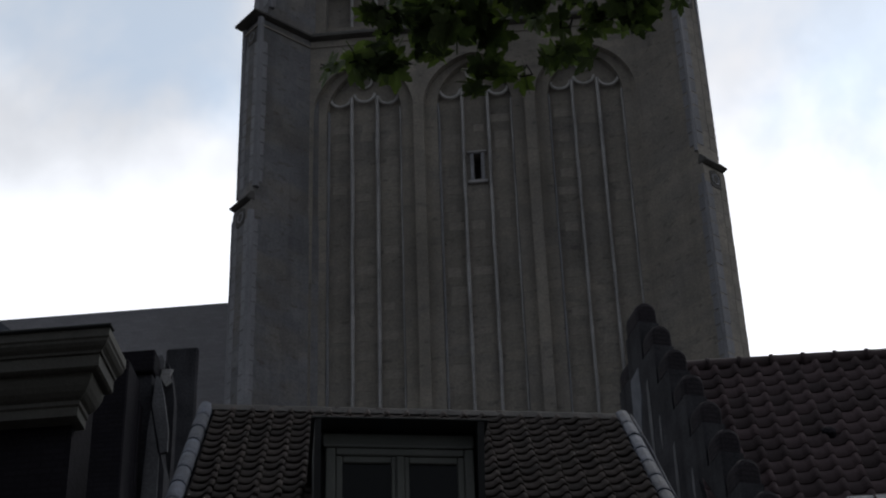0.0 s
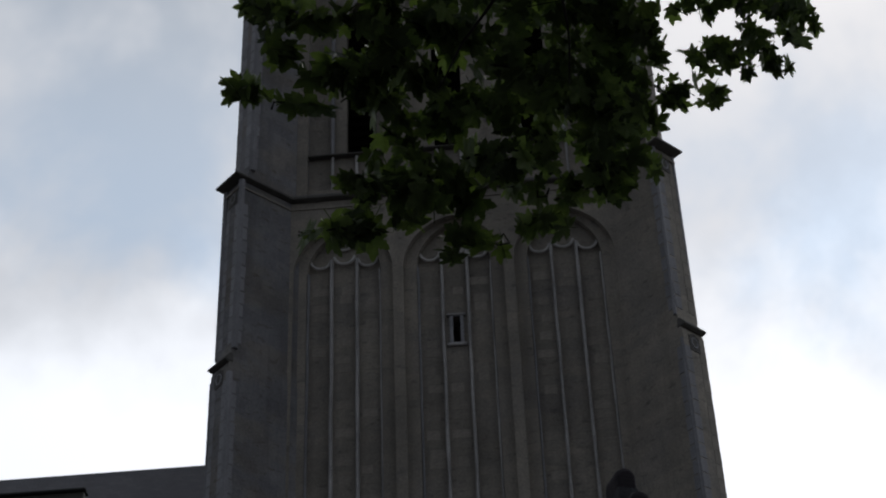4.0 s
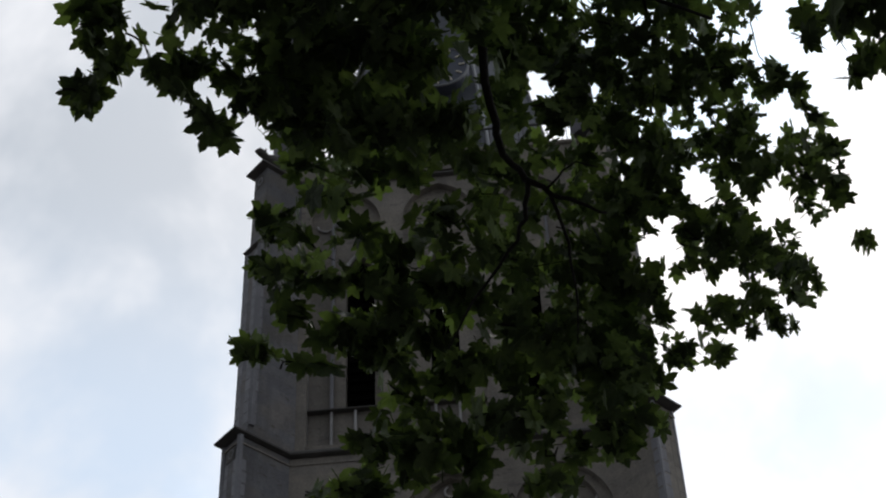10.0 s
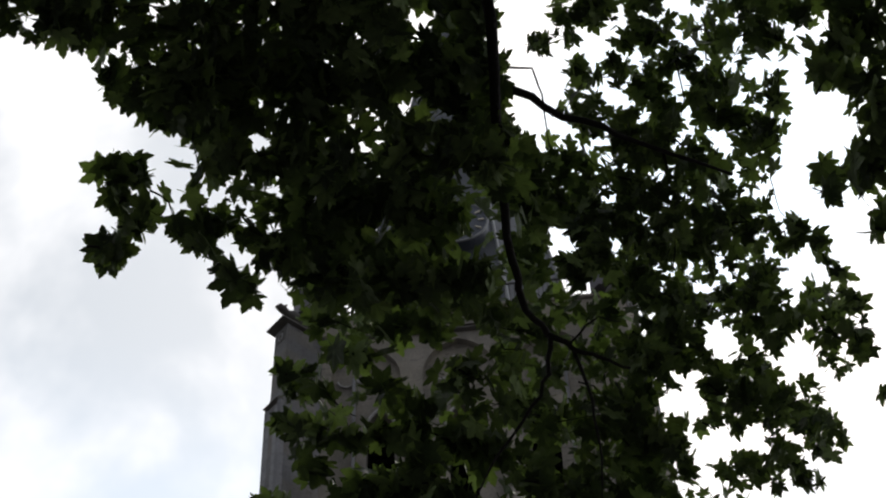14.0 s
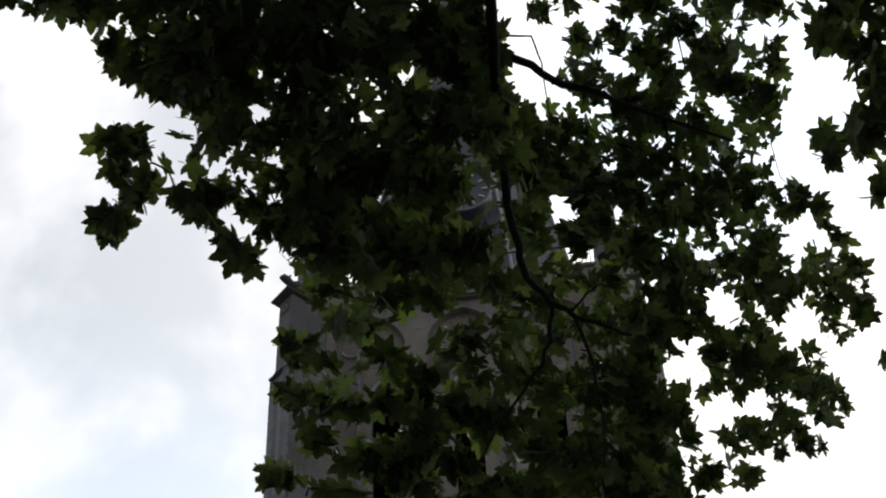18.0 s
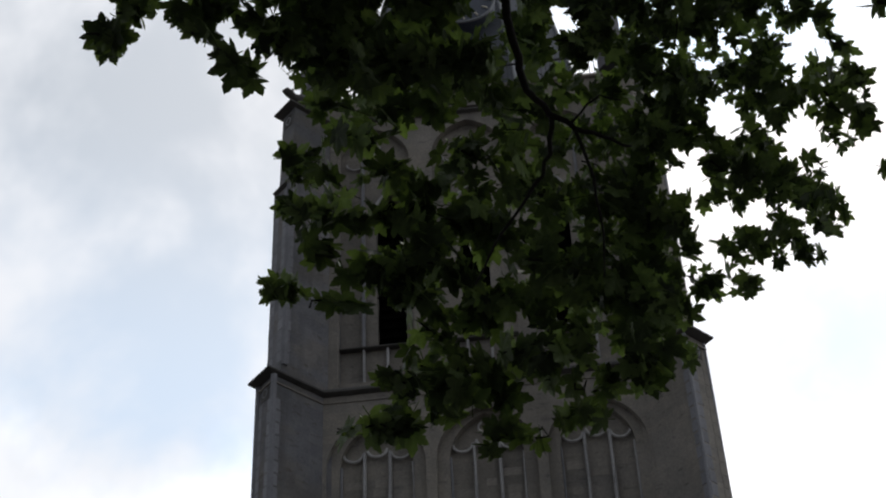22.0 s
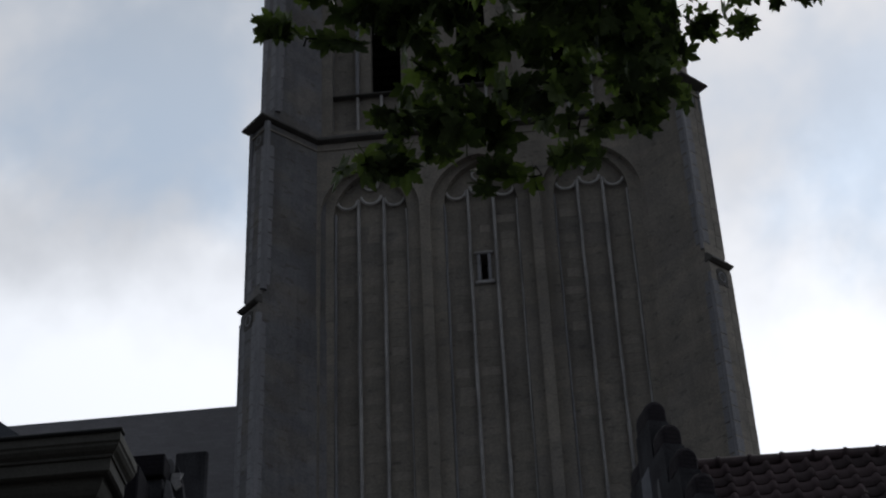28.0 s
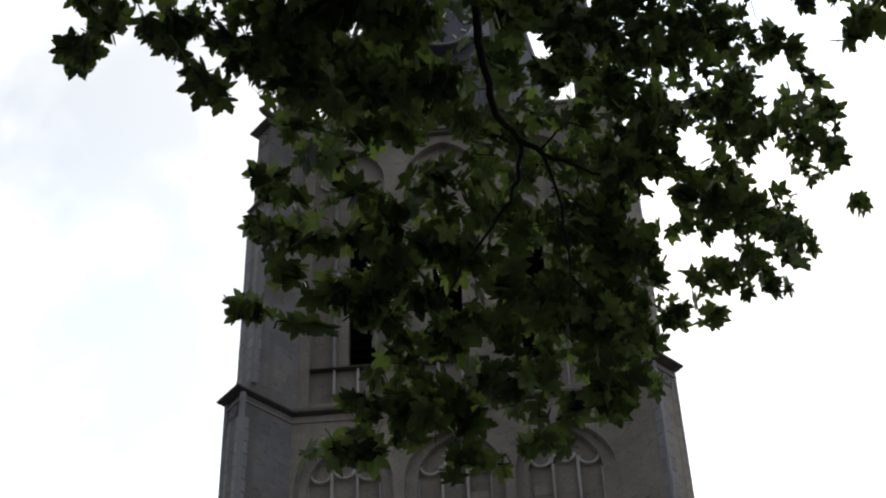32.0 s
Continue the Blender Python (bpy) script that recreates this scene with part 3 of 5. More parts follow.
# single blocks that stand a little proud of the blind panels and the wall
BLOCKS = []
for wx, hz in ((0.3, 0.26), (0.42, 0.27), (0.52, 0.27), (0.36, 0.3)):
    bm = boxed(-wx / 2, wx / 2, -0.03, 0.03, -hz / 2, hz / 2, 0.012)
    me = bpy.data.meshes.new("stone")
    bm.to_mesh(me)
    bm.free()
    me.materials.append(ASHLAR)
    BLOCKS.append((me, wx))
for i in range(270):
    me, wx = BLOCKS[STONE_RND.randrange(4)]
    z = 21.15 + 0.29 * STONE_RND.randrange(40)
    if i % 3:
        b = STONE_RND.choice(BAYS) + STONE_RND.choice((-0.675, 0.0, 0.675))
        x, y = b + STONE_RND.uniform(-1, 1) * max(0.0, 0.27 - wx / 2), FRONT + 0.452
        if abs(x - CX) < 0.6 and 29.9 < z < 31.8:
            continue
    else:
        x, y = CX + STONE_RND.choice((-1, 1)) * STONE_RND.uniform(4.72, 4.76), FRONT
    ob = new("stone", me)
    ob.parent = tower
    ob.matrix_parent_inverse = TOWER_INV
    ob.matrix_basis = Matrix.Translation((x, y + 0.03 - STONE_RND.uniform(0.002, 0.006), z))

# belfry stage
for sx in (-1, 1):
    part("pilaster", boxed(CX + sx * 4.28 - 0.16, CX + sx * 4.28 + 0.16, FRONT + 0.13, FRONT + 0.5, 35.6, 47.0, 0.03), STONE, tower)
BF = FRONT + 0.2
BH = HW - 0.2
part("core", boxed(CX - BH, CX + BH, BF + 2.2, CY + BH, LOW_TOP, BELF_TOP), STONE, tower)
OPEN = ((BAYS[0] + 0.49, 0.44), (BAYS[1], 0.44), (BAYS[2] - 0.49, 0.44))
part("wall", plate(rect(CX - BH, CX + BH, 35.4, BELF_TOP), [pointed(b, 1.17, 35.95, 45.2, 46.75) for b in BAYS], BF, BF + 0.25), STONE, tower)
part("panel", plate(rect(CX - BH + 0.01, CX + BH - 0.01, 35.4, BELF_TOP), [pointed(x, h, 37.5, 43.0, 43.9) for x, h in OPEN], BF + 0.252, BF + 0.75), STONE, tower)
for b, (ox, oh) in zip(BAYS, OPEN):
    part("sill", boxed(b - 1.15, b + 1.15, BF + 0.06, BF + 0.3, 37.33, 37.385, 0.015), DARK_STONE, tower)
    for dx in (-0.35, 0.35):
        part("mullion", boxed(b + dx - 0.04, b + dx + 0.04, BF + 0.12, BF + 0.26, 36.0, 37.32, 0.02), DRESSED, tower)
    side = b - 0.35 if ox > b else b + 0.35
    if abs(ox - b) > 0.1:
        part("mullion", boxed(side - 0.05, side + 0.05, BF + 0.1, BF + 0.26, 37.4, 45.4, 0.02), QUOIN, tower)
    for dx in (-0.6, 0.0, 0.6):
        part("tracery", ring(b + dx, BF + 0.2, 45.35 + (0.12 if dx == 0 else 0), 0.27, 0.042, 185, 355), DRESSED, tower)
    part("tracery", ring(b, BF + 0.2, 45.95, 0.22, 0.036, 120, 400), DRESSED, tower)
    part("arch_mould", tube([(x, BF + 0.24, z) for x, z in pointed(ox, oh + 0.05, 42.6, 43.0, 43.98)[1:] + [(ox - oh - 0.05, 42.6)]], [0.06] * 24, 6), DRESSED, tower)
    louvre = part("louvre_frame", plate(pointed(ox, oh, 37.5, 43.0, 43.9), [pointed(ox, oh - 0.06, 37.58, 43.0, 43.8)], BF + 0.6, BF + 0.7), LOUVRE, tower, "black timber louvre in the belfry opening")
    # added black board behind the slats, in place of the dark interior
    part("backing", plate(pointed(ox, oh + 0.1, 37.4, 43.0, 44.0), [], BF + 0.754, BF + 0.8), LOUVRE, louvre)
    for i in range(16):
        z = 37.75 + 0.38 * i
        bm = boxed(ox - oh + 0.05, ox + oh - 0.05, BF + 0.62, BF + 0.65, z, z + 0.3)
        bmesh.ops.rotate(bm, verts=bm.verts, cent=(ox, BF + 0.62, z), matrix=Matrix.Rotation(radians(-40), 3, "X"))
        part("slat", bm, LOUVRE, louvre)

# parapet, railing, corner pinnacles
part("parapet", boxed(CX - BH - 0.1, CX + BH + 0.1, BF - 0.1, CY + BH + 0.1, 47.3, 48.0), STONE, tower)
part("parapet_coping", boxed(CX - BH - 0.2, CX + BH + 0.2, BF - 0.2, CY + BH + 0.2, 48.003, 48.16, 0.03), STONE, tower)
railing = part("rail", boxed(CX - BH + 0.3, CX + BH - 0.3, BF - 0.04, BF + 0.01, 49.2, 49.26), IRON, tower, "thin dark iron railing on the parapet")
bar = boxed(-0.012, 0.012, -0.012, 0.012, 48.2, 49.2)
bar_me = bpy.data.meshes.new("baluster")
bar.to_mesh(bar_me)
bar.free()
bar_me.materials.append(IRON)
for i in range(56):
    ob = new("baluster", bar_me)
    ob.parent = railing
    ob.matrix_parent_inverse = Matrix.Identity(4)
    ob.matrix_parent_inverse = world_of(railing).inverted()
    ob.location = (CX - BH + 0.45 + i * 0.16, BF - 0.015, 0)


def octagon(x, y, z, r):
    return [(x + r * math.cos(radians(22.5 + 45 * i)), y + r * math.sin(radians(22.5 + 45 * i)), z) for i in range(8)]


for sx in (-1, 1):
    for sy in (-1, 1):
        x, y = CX + sx * (BH + 0.12), CY + sy * (BH + 0.12)
        p = part("pinnacle", loft(bmesh.new(), [octagon(x, y, z, r) for z, r in ((48.15, 0.48), (52.2, 0.46), (52.3, 0.58), (52.5, 0.58), (52.6, 0.42), (56.5, 0.05))]), NAVE_SLATE, tower)
        d = [HW + q for q in (-0.25, -0.02, 0.2, 0.38, 0.5, 0.62, 0.72, 0.8)]
        pts = [(CX + sx * q, CY + sy * q, z) for q, z in zip(d, (47.35, 47.62, 47.86, 47.96, 47.94, 48.02, 48.04, 47.96))]
        spout = part("gargoyle", tube(pts, [0.16, 0.24, 0.27, 0.2, 0.13, 0.15, 0.14, 0.06], 8), DARK_STONE, tower, "dark crouching stone waterspout", smooth=True)
        for e in (-1, 1):
            ear = Vector((CX + sx * (HW + 0.6), CY + sy * (HW + 0.6), 48.12)) + Vector((sy, -sx, 0)) * (e * 0.07)
            part("ear", tube([ear, ear + Vector((-sx * 0.05, -sy * 0.05, 0.13))], [0.045, 0.012], 5), DARK_STONE, spout)

# spire and clock
SP = lambda z: 2.95 + (57.7 - z) * 0.15
spire = part("spire", loft(bmesh.new(), [octagon(CX, CY, z, SP(z) / math.cos(radians(22.5))) for z in (48.1, 55, 62, 70, 78, 80.6)]), SLATE, tower, "steep octagonal spire of blue grey slate")
for i in range(8):
    pts = [octagon(CX, CY, z, SP(z) / math.cos(radians(22.5)) + 0.02)[i] for z in (48.2, 64, 80.5)]
    part("hip_roll", tube(pts, [0.07, 0.06, 0.05], 6), LEAD, spire)
clock = part("clock", loft(bmesh.new(), [[(CX + 0.17 + 1.1 * math.cos(a), y, 53.7 + 1.1 * math.sin(a)) for a in (2 * math.pi * i / 32 for i in range(32))] for y in (40.75, 42.5)]), DIAL, tower, "dark blue clock dial with pale pointers")
part("rim", ring(CX + 0.17, 40.75, 53.7, 1.1, 0.05, n=40), LEAD, clock)
for i in range(12):
    a = radians(30 * i)
    bm = boxed(-0.028, 0.028, 40.70, 40.74, 0.76, 0.98)
    bmesh.ops.rotate(bm, verts=bm.verts, cent=(0, 40.7, 0), matrix=Matrix.Rotation(a, 3, "Y"))
    bmesh.ops.translate(bm, verts=bm.verts, vec=(CX + 0.17, 0, 53.7))
    part("hour_mark", bm, GILT, clock)
for a, n in ((13, 0.62), (-62, 0.42)):
    bm = boxed(-0.045, 0.045, 40.64, 40.68, -0.2, n)
    bmesh.ops.rotate(bm, verts=bm.verts, cent=(0, 40.7, 0), matrix=Matrix.Rotation(radians(a), 3, "Y"))
    bmesh.ops.translate(bm, verts=bm.verts, vec=(CX + 0.17, 0 if n > 0.6 else -0.05, 53.7))
    part("pointer", bm, GILT, clock)

# nave wing beside the tower
nave = thing("church_nave", (-24, 50, 0), "church nave with a plain grey slate roof beside the tower", "church")
bm = bmesh.new()
loft(bm, [[(x, 38.5, 20.5), (x, 44.0, 29.4), (x, 44.25, 29.45), (x, 50.0, 20.5)] for x in (-40, CX - HW + 0.3)])
part("roof", bm, NAVE_SLATE, nave)
part("ridge", tube([(-40, 44.1, 29.45), (CX - HW + 0.2, 44.1, 29.45)], [0.07, 0.07], 6), LEAD, nave)
part("wall", boxed(-39.7, CX - HW + 0.3, 39.0, 49.5, 0, 20.6), STONE, nave)

# ---- plane tree ----
tree = thing("plane_tree", (4.6, 0.8, 0), "plane tree bough with dense dark green lobed leaves", "tree")
LEAF_RND = random.Random(11)


def leaf_shape(rnd):
    """A five-lobed toothed leaf about one unit long, hanging from its stalk at the origin towards -y."""
    lobes = [(a + rnd.uniform(-5, 5), r * rnd.uniform(0.9, 1.08)) for a, r in ((-101, 0.62), (-50, 0.94), (0, 1.0), (50, 0.94), (101, 0.62))]
    pts = [(-150, 0.20)]
    for i, (a, r) in enumerate(lobes):
        w, t = rnd.uniform(0.9, 1.15), rnd.uniform(-0.03, 0.03)
        for along, across in ((0.48, -0.215), (0.65 + t, -0.255 * w), (0.70 + t, -0.165), (0.82, -0.135 * w), (1.0, 0.0), (0.80 - t, 0.14 * w), (0.68 - t, 0.165), (0.62 - t, 0.25 * w), (0.48, 0.215)):
            pts.append((a + math.degrees(math.atan2(across, along)), r * math.hypot(along, across)))
        if i < 4:
            pts.append(((a + lobes[i + 1][0]) / 2, 0.47 * rnd.uniform(0.85, 1.12)))
    pts.append((150, 0.20))
    cup, twist, fold = rnd.uniform(0.1, 0.45), rnd.uniform(-0.25, 0.25), rnd.uniform(0.0, 0.12)
    verts = [(0.0, -0.24, 0.0)]
    for a, r in pts:
        x, y = 0.58 * r * math.sin(radians(a)), -0.24 - 0.58 * r * math.cos(radians(a))
        verts.append((x, y, fold * abs(x) - cup * x * x - 0.3 * (y + 0.24) ** 2 + twist * x * (y + 0.2)))
    n = len(pts)
    faces = [(0, i, i + 1) for i in range(1, n)]
    # stalk
    k = len(verts)
    verts += [(-0.012, 0.05, 0.015), (0.012, 0.05, 0.015), (0.014, -0.24, -0.002), (-0.014, -0.24, -0.002)]
    faces.append((k, k + 3, k + 2, k + 1))
    return np.array(verts), faces


LEAF_KINDS = [leaf_shape(LEAF_RND) for _ in range(9)]
LEAF_MESHES = []
for verts, faces in LEAF_KINDS:
    me = bpy.data.meshes.new("leaf")
    me.from_pydata([tuple(v) for v in verts], [], faces)
    me.materials.append(LEAF)
    LEAF_MESHES.append(me)
STUFF_V, STUFF_F, SINGLE = [], [], []
stuff_count = 0


def limb(name, pts, r0, r1):
    """A tapered, slightly crooked limb through the given places."""
    rnd = LEAF_RND
    pts = [Vector(p) for p in pts]
    fine, radii = [], []
    for a, b in zip(pts, pts[1:]):
        for k in range(3):
            fine.append(a.lerp(b, k / 3) + Vector([rnd.uniform(-1, 1) * min(0.012, 0.35 * r0 + 0.003) for _ in range(3)]))
    fine.append(pts[-1])
    n = len(fine)
    part(name, tube(fine, [0.85 * (r0 + (r1 - r0) * i / (n - 1)) for i in range(n)], 7), BARK, tree, smooth=True)


GAPS = []


def gap(a, b, r):
    """An open gap between the boughs, along a line through the crown."""
    a, b = Vector(a), Vector(b)
    GAPS.append((a, (b - a).normalized(), (b - a).length, r))


def in_gap(p, size):
    for a, d, n, r in GAPS:
        k = (p - a).dot(d)
        if -0.5 < k < n + 0.5 and (p - a - d * k).length < r * (0.85 + 0.35 * k / n) + 0.12 * size:
            return True
    return False


def put_leaf(p, hang, size, rnd, single):
    """One leaf with its middle at p, its tip towards hang, its face tilted to the light that falls past the bough."""
    global stuff_count
    if in_gap(p, size):
        return
    yv = -hang.normalized()
    face = Vector((rnd.gauss(0, 0.32), rnd.gauss(0.62, 0.28), rnd.gauss(0.78, 0.24)))
    zv = (face - yv * face.dot(yv)).normalized()
    xv = yv.cross(zv)
    s = size * rnd.choice((0.58, 0.75, 0.9, 1.0, 1.1, 1.2)) * rnd.uniform(0.94, 1.06)
    k = rnd.randrange(9)
    m = Matrix((xv, yv, zv)).transposed()
    p = p + yv * (0.38 * s)
    if single:
        SINGLE.append((k, s, m, p))
        return
    verts, faces = LEAF_KINDS[k]
    STUFF_V.append((verts * s) @ np.array(m).T + np.array(p))
    STUFF_F.extend(tuple(i + stuff_count for i in f) for f in faces)
    stuff_count += len(verts)


def spray(base, tip, spread, cover, size):
    """A crooked twig from base to tip, its leaves spread round it and pointing away from it; cover says how closely they overlap."""
    rnd = LEAF_RND
    a, b = Vector(base), Vector(tip)
    mid = a.lerp(b, 0.5) + Vector((rnd.gauss(0, 0.02), rnd.gauss(0, 0.02), rnd.uniform(0, 0.03)))
    if spread < 0.2:
        bend = [p + Vector((rnd.gauss(0, 0.02), rnd.gauss(0, 0.02), rnd.gauss(0, 0.02))) for p in (a.lerp(mid, 0.4), a.lerp(mid, 0.75), mid, mid.lerp(b, 0.4), mid.lerp(b, 0.75))]
        part("twig", tube([a] + bend[:4], [0.005, 0.0045, 0.004, 0.003, 0.002], 5), BARK, tree)
    r = spread
    long = (b - a).length
    count = max(1, round(cover * (2 * r * long + math.pi * r * r) / (0.17 * size * size)))
    whole = max(1e-6, long + 1.2 * r)
    for i in range(count):
        u = (rnd.random() * whole - 0.6 * r) / max(long, 1e-3)
        v = min(1.0, max(0.0, u))
        p = a.lerp(mid, 2 * v) if v < 0.5 else mid.lerp(b, 2 * v - 1)
        off = Vector((rnd.gauss(0, 1), rnd.gauss(0, 1), rnd.gauss(0, 1))).normalized() * (r * rnd.random() ** 0.55)
        off.y *= 1.25
        out = off / max(r, 1e-3) * 0.4 + (b - a).normalized() * 0.2 + Vector((rnd.gauss(0, 0.6), rnd.gauss(0, 0.5) - 0.3, rnd.gauss(0, 0.5) - 0.55))
        put_leaf(p + off, out, size, rnd, r <= 0.065 and len(SINGLE) < 300 and i % 2 == 0)


limb("trunk", [(4.6, 0.8, 0), (4.55, 0.85, 2.2), (4.3, 0.8, 4.5), (4.2, 0.9, 7.0)], 0.34, 0.22)
limb("limb", [(4.2, 0.9, 7.0), (3.2, 1.6, 8.8), (1.6, 2.6, 9.3), (0.4, 3.3, 8.9), (-0.05, 3.72, 7.93)], 0.16, 0.036)
limb("limb", [(4.2, 0.9, 7.0), (3.7, 2.4, 9.6), (2.7, 3.9, 11.2), (1.8, 4.5, 11.3)], 0.13, 0.02)
limb("limb", [(3.2, 1.6, 8.8), (0.6, 1.6, 9.6), (-1.4, 2.6, 9.0)], 0.09, 0.015)
gap((-0.76, 3.06, 5.99), (-1.59, 6.54, 10.93), 0.021)
gap((-0.39, 3.08, 6.02), (-0.80, 6.58, 11.00), 0.011)
gap((-0.41, 3.04, 6.05), (-0.84, 6.49, 11.06), 0.008)
gap((-0.25, 2.80, 6.21), (-0.51, 5.99, 11.41), 0.020)
gap((-0.28, 2.81, 6.21), (-0.57, 6.00, 11.40), 0.011)
gap((-0.92, 2.67, 6.21), (-1.93, 5.71, 11.41), 0.012)
gap((-0.88, 2.75, 6.17), (-1.85, 5.88, 11.32), 0.012)
gap((-0.89, 2.80, 6.14), (-1.86, 5.98, 11.25), 0.012)
gap((-0.99, 2.79, 6.13), (-2.08, 5.96, 11.22), 0.014)
gap((-1.07, 2.67, 6.18), (-2.25, 5.70, 11.34), 0.009)
gap((-0.75, 2.74, 6.20), (-1.57, 5.86, 11.38), 0.012)
gap((-0.66, 2.65, 6.27), (-1.38, 5.66, 11.52), 0.012)
gap((-0.77, 3.00, 6.03), (-1.61, 6.41, 11.02), 0.008)
gap((-0.84, 3.15, 5.91), (-1.76, 6.73, 10.77), 0.012)
gap((-0.89, 3.07, 5.96), (-1.87, 6.55, 10.87), 0.008)
gap((-0.80, 3.19, 5.89), (-1.68, 6.81, 10.72), 0.011)
gap((-1.05, 3.08, 5.92), (-2.22, 6.57, 10.78), 0.008)
gap((-1.10, 3.16, 5.85), (-2.33, 6.74, 10.63), 0.018)
gap((-1.00, 3.18, 5.85), (-2.11, 6.79, 10.64), 0.018)
gap((-0.94, 3.19, 5.87), (-1.97, 6.80, 10.67), 0.012)
gap((-0.84, 3.20, 5.87), (-1.77, 6.84, 10.68), 0.009)
gap((-0.78, 3.33, 5.78), (-1.63, 7.11, 10.50), 0.008)
gap((-0.44, 2.80, 6.20), (-0.92, 5.98, 11.39), 0.008)
gap((-0.50, 2.88, 6.14), (-1.05, 6.16, 11.26), 0.008)
gap((-0.42, 3.17, 5.96), (-0.88, 6.76, 10.87), 0.008)
gap((-0.39, 3.18, 5.95), (-0.80, 6.80, 10.85), 0.009)
gap((-0.38, 2.87, 6.16), (-0.78, 6.13, 11.30), 0.008)
gap((-0.27, 2.88, 6.17), (-0.55, 6.15, 11.31), 0.008)
gap((-0.82, 2.65, 6.24), (-1.73, 5.67, 11.47), 0.009)
gap((-0.85, 2.70, 6.21), (-1.78, 5.78, 11.39), 0.011)
gap((-0.60, 2.72, 6.24), (-1.25, 5.80, 11.46), 0.008)
gap((-0.64, 2.81, 6.18), (-1.34, 6.00, 11.33), 0.009)
gap((-0.53, 2.70, 6.26), (-1.10, 5.76, 11.50), 0.008)
gap((-0.47, 2.76, 6.22), (-0.98, 5.90, 11.43), 0.009)
gap((-0.40, 2.73, 6.25), (-0.83, 5.83, 11.49), 0.008)
gap((-0.33, 2.72, 6.26), (-0.69, 5.82, 11.50), 0.009)
gap((-0.20, 2.73, 6.26), (-0.41, 5.83, 11.51), 0.012)
gap((-0.60, 2.95, 6.09), (-1.24, 6.31, 11.14), 0.006)
gap((-0.67, 3.02, 6.03), (-1.40, 6.46, 11.02), 0.009)
gap((-0.79, 2.91, 6.09), (-1.65, 6.21, 11.14), 0.008)
gap((-0.68, 2.87, 6.13), (-1.43, 6.13, 11.23), 0.008)
gap((-0.84, 2.97, 6.04), (-1.77, 6.34, 11.04), 0.008)
gap((-0.95, 3.02, 5.99), (-2.00, 6.44, 10.92), 0.009)
gap((-1.00, 3.02, 5.97), (-2.10, 6.45, 10.89), 0.008)
gap((-0.34, 3.00, 6.08), (-0.69, 6.41, 11.13), 0.009)
gap((-0.32, 3.03, 6.06), (-0.66, 6.47, 11.09), 0.008)
gap((0.54, 3.62, 5.57), (1.17, 7.72, 10.04), 0.051)
gap((0.38, 3.76, 5.46), (0.84, 8.02, 9.80), 0.043)
gap((0.36, 3.73, 5.48), (0.79, 7.97, 9.85), 0.020)
gap((0.76, 3.63, 5.52), (1.64, 7.75, 9.93), 0.035)
gap((0.76, 3.60, 5.55), (1.65, 7.67, 10.00), 0.020)
gap((0.66, 3.63, 5.54), (1.43, 7.74, 9.98), 0.020)
gap((0.67, 3.66, 5.51), (1.46, 7.82, 9.90), 0.016)
gap((0.21, 3.49, 5.72), (0.48, 7.44, 10.35), 0.029)
gap((0.17, 3.49, 5.71), (0.39, 7.46, 10.35), 0.010)
gap((0.10, 3.40, 5.80), (0.25, 7.25, 10.52), 0.039)
gap((0.09, 3.36, 5.83), (0.22, 7.16, 10.60), 0.033)
gap((0.14, 3.39, 5.80), (0.33, 7.24, 10.53), 0.024)
gap((0.28, 3.29, 5.88), (0.62, 7.02, 10.69), 0.018)
gap((0.24, 3.26, 5.90), (0.54, 6.96, 10.74), 0.016)
gap((0.39, 3.48, 5.71), (0.87, 7.42, 10.34), 0.014)
gap((0.51, 3.51, 5.67), (1.12, 7.48, 10.26), 0.020)
gap((0.57, 3.46, 5.71), (1.23, 7.38, 10.33), 0.014)
gap((0.32, 3.55, 5.66), (0.71, 7.58, 10.22), 0.010)
gap((0.37, 3.55, 5.65), (0.81, 7.58, 10.21), 0.008)
gap((0.54, 3.73, 5.47), (1.17, 7.96, 9.82), 0.020)
gap((0.48, 3.76, 5.44), (1.05, 8.02, 9.77), 0.018)
gap((0.54, 3.79, 5.41), (1.18, 8.08, 9.69), 0.016)
gap((0.46, 3.83, 5.38), (1.00, 8.17, 9.63), 0.033)
gap((0.50, 3.85, 5.35), (1.10, 8.22, 9.56), 0.029)
gap((0.60, 3.81, 5.37), (1.31, 8.14, 9.61), 0.024)
gap((0.70, 3.79, 5.38), (1.51, 8.09, 9.63), 0.016)
gap((0.26, 3.29, 5.88), (0.57, 7.02, 10.69), 0.016)
gap((0.23, 3.23, 5.93), (0.51, 6.89, 10.80), 0.012)
gap((0.42, 3.30, 5.85), (0.92, 7.04, 10.64), 0.016)
gap((0.64, 3.23, 5.88), (1.38, 6.89, 10.71), 0.012)
gap((0.58, 3.18, 5.92), (1.26, 6.80, 10.79), 0.018)
gap((0.47, 3.17, 5.94), (1.02, 6.78, 10.84), 0.016)
gap((0.51, 3.10, 5.99), (1.11, 6.61, 10.94), 0.024)
gap((0.48, 3.06, 6.03), (1.05, 6.53, 11.01), 0.016)
gap((0.30, 3.06, 6.04), (0.67, 6.53, 11.04), 0.043)
gap((0.34, 3.02, 6.07), (0.75, 6.44, 11.10), 0.020)
gap((0.27, 3.11, 6.01), (0.60, 6.64, 10.97), 0.022)
gap((0.20, 3.05, 6.05), (0.46, 6.52, 11.07), 0.016)
gap((0.18, 3.16, 5.98), (0.41, 6.74, 10.91), 0.014)
gap((0.07, 3.08, 6.04), (0.17, 6.58, 11.03), 0.025)
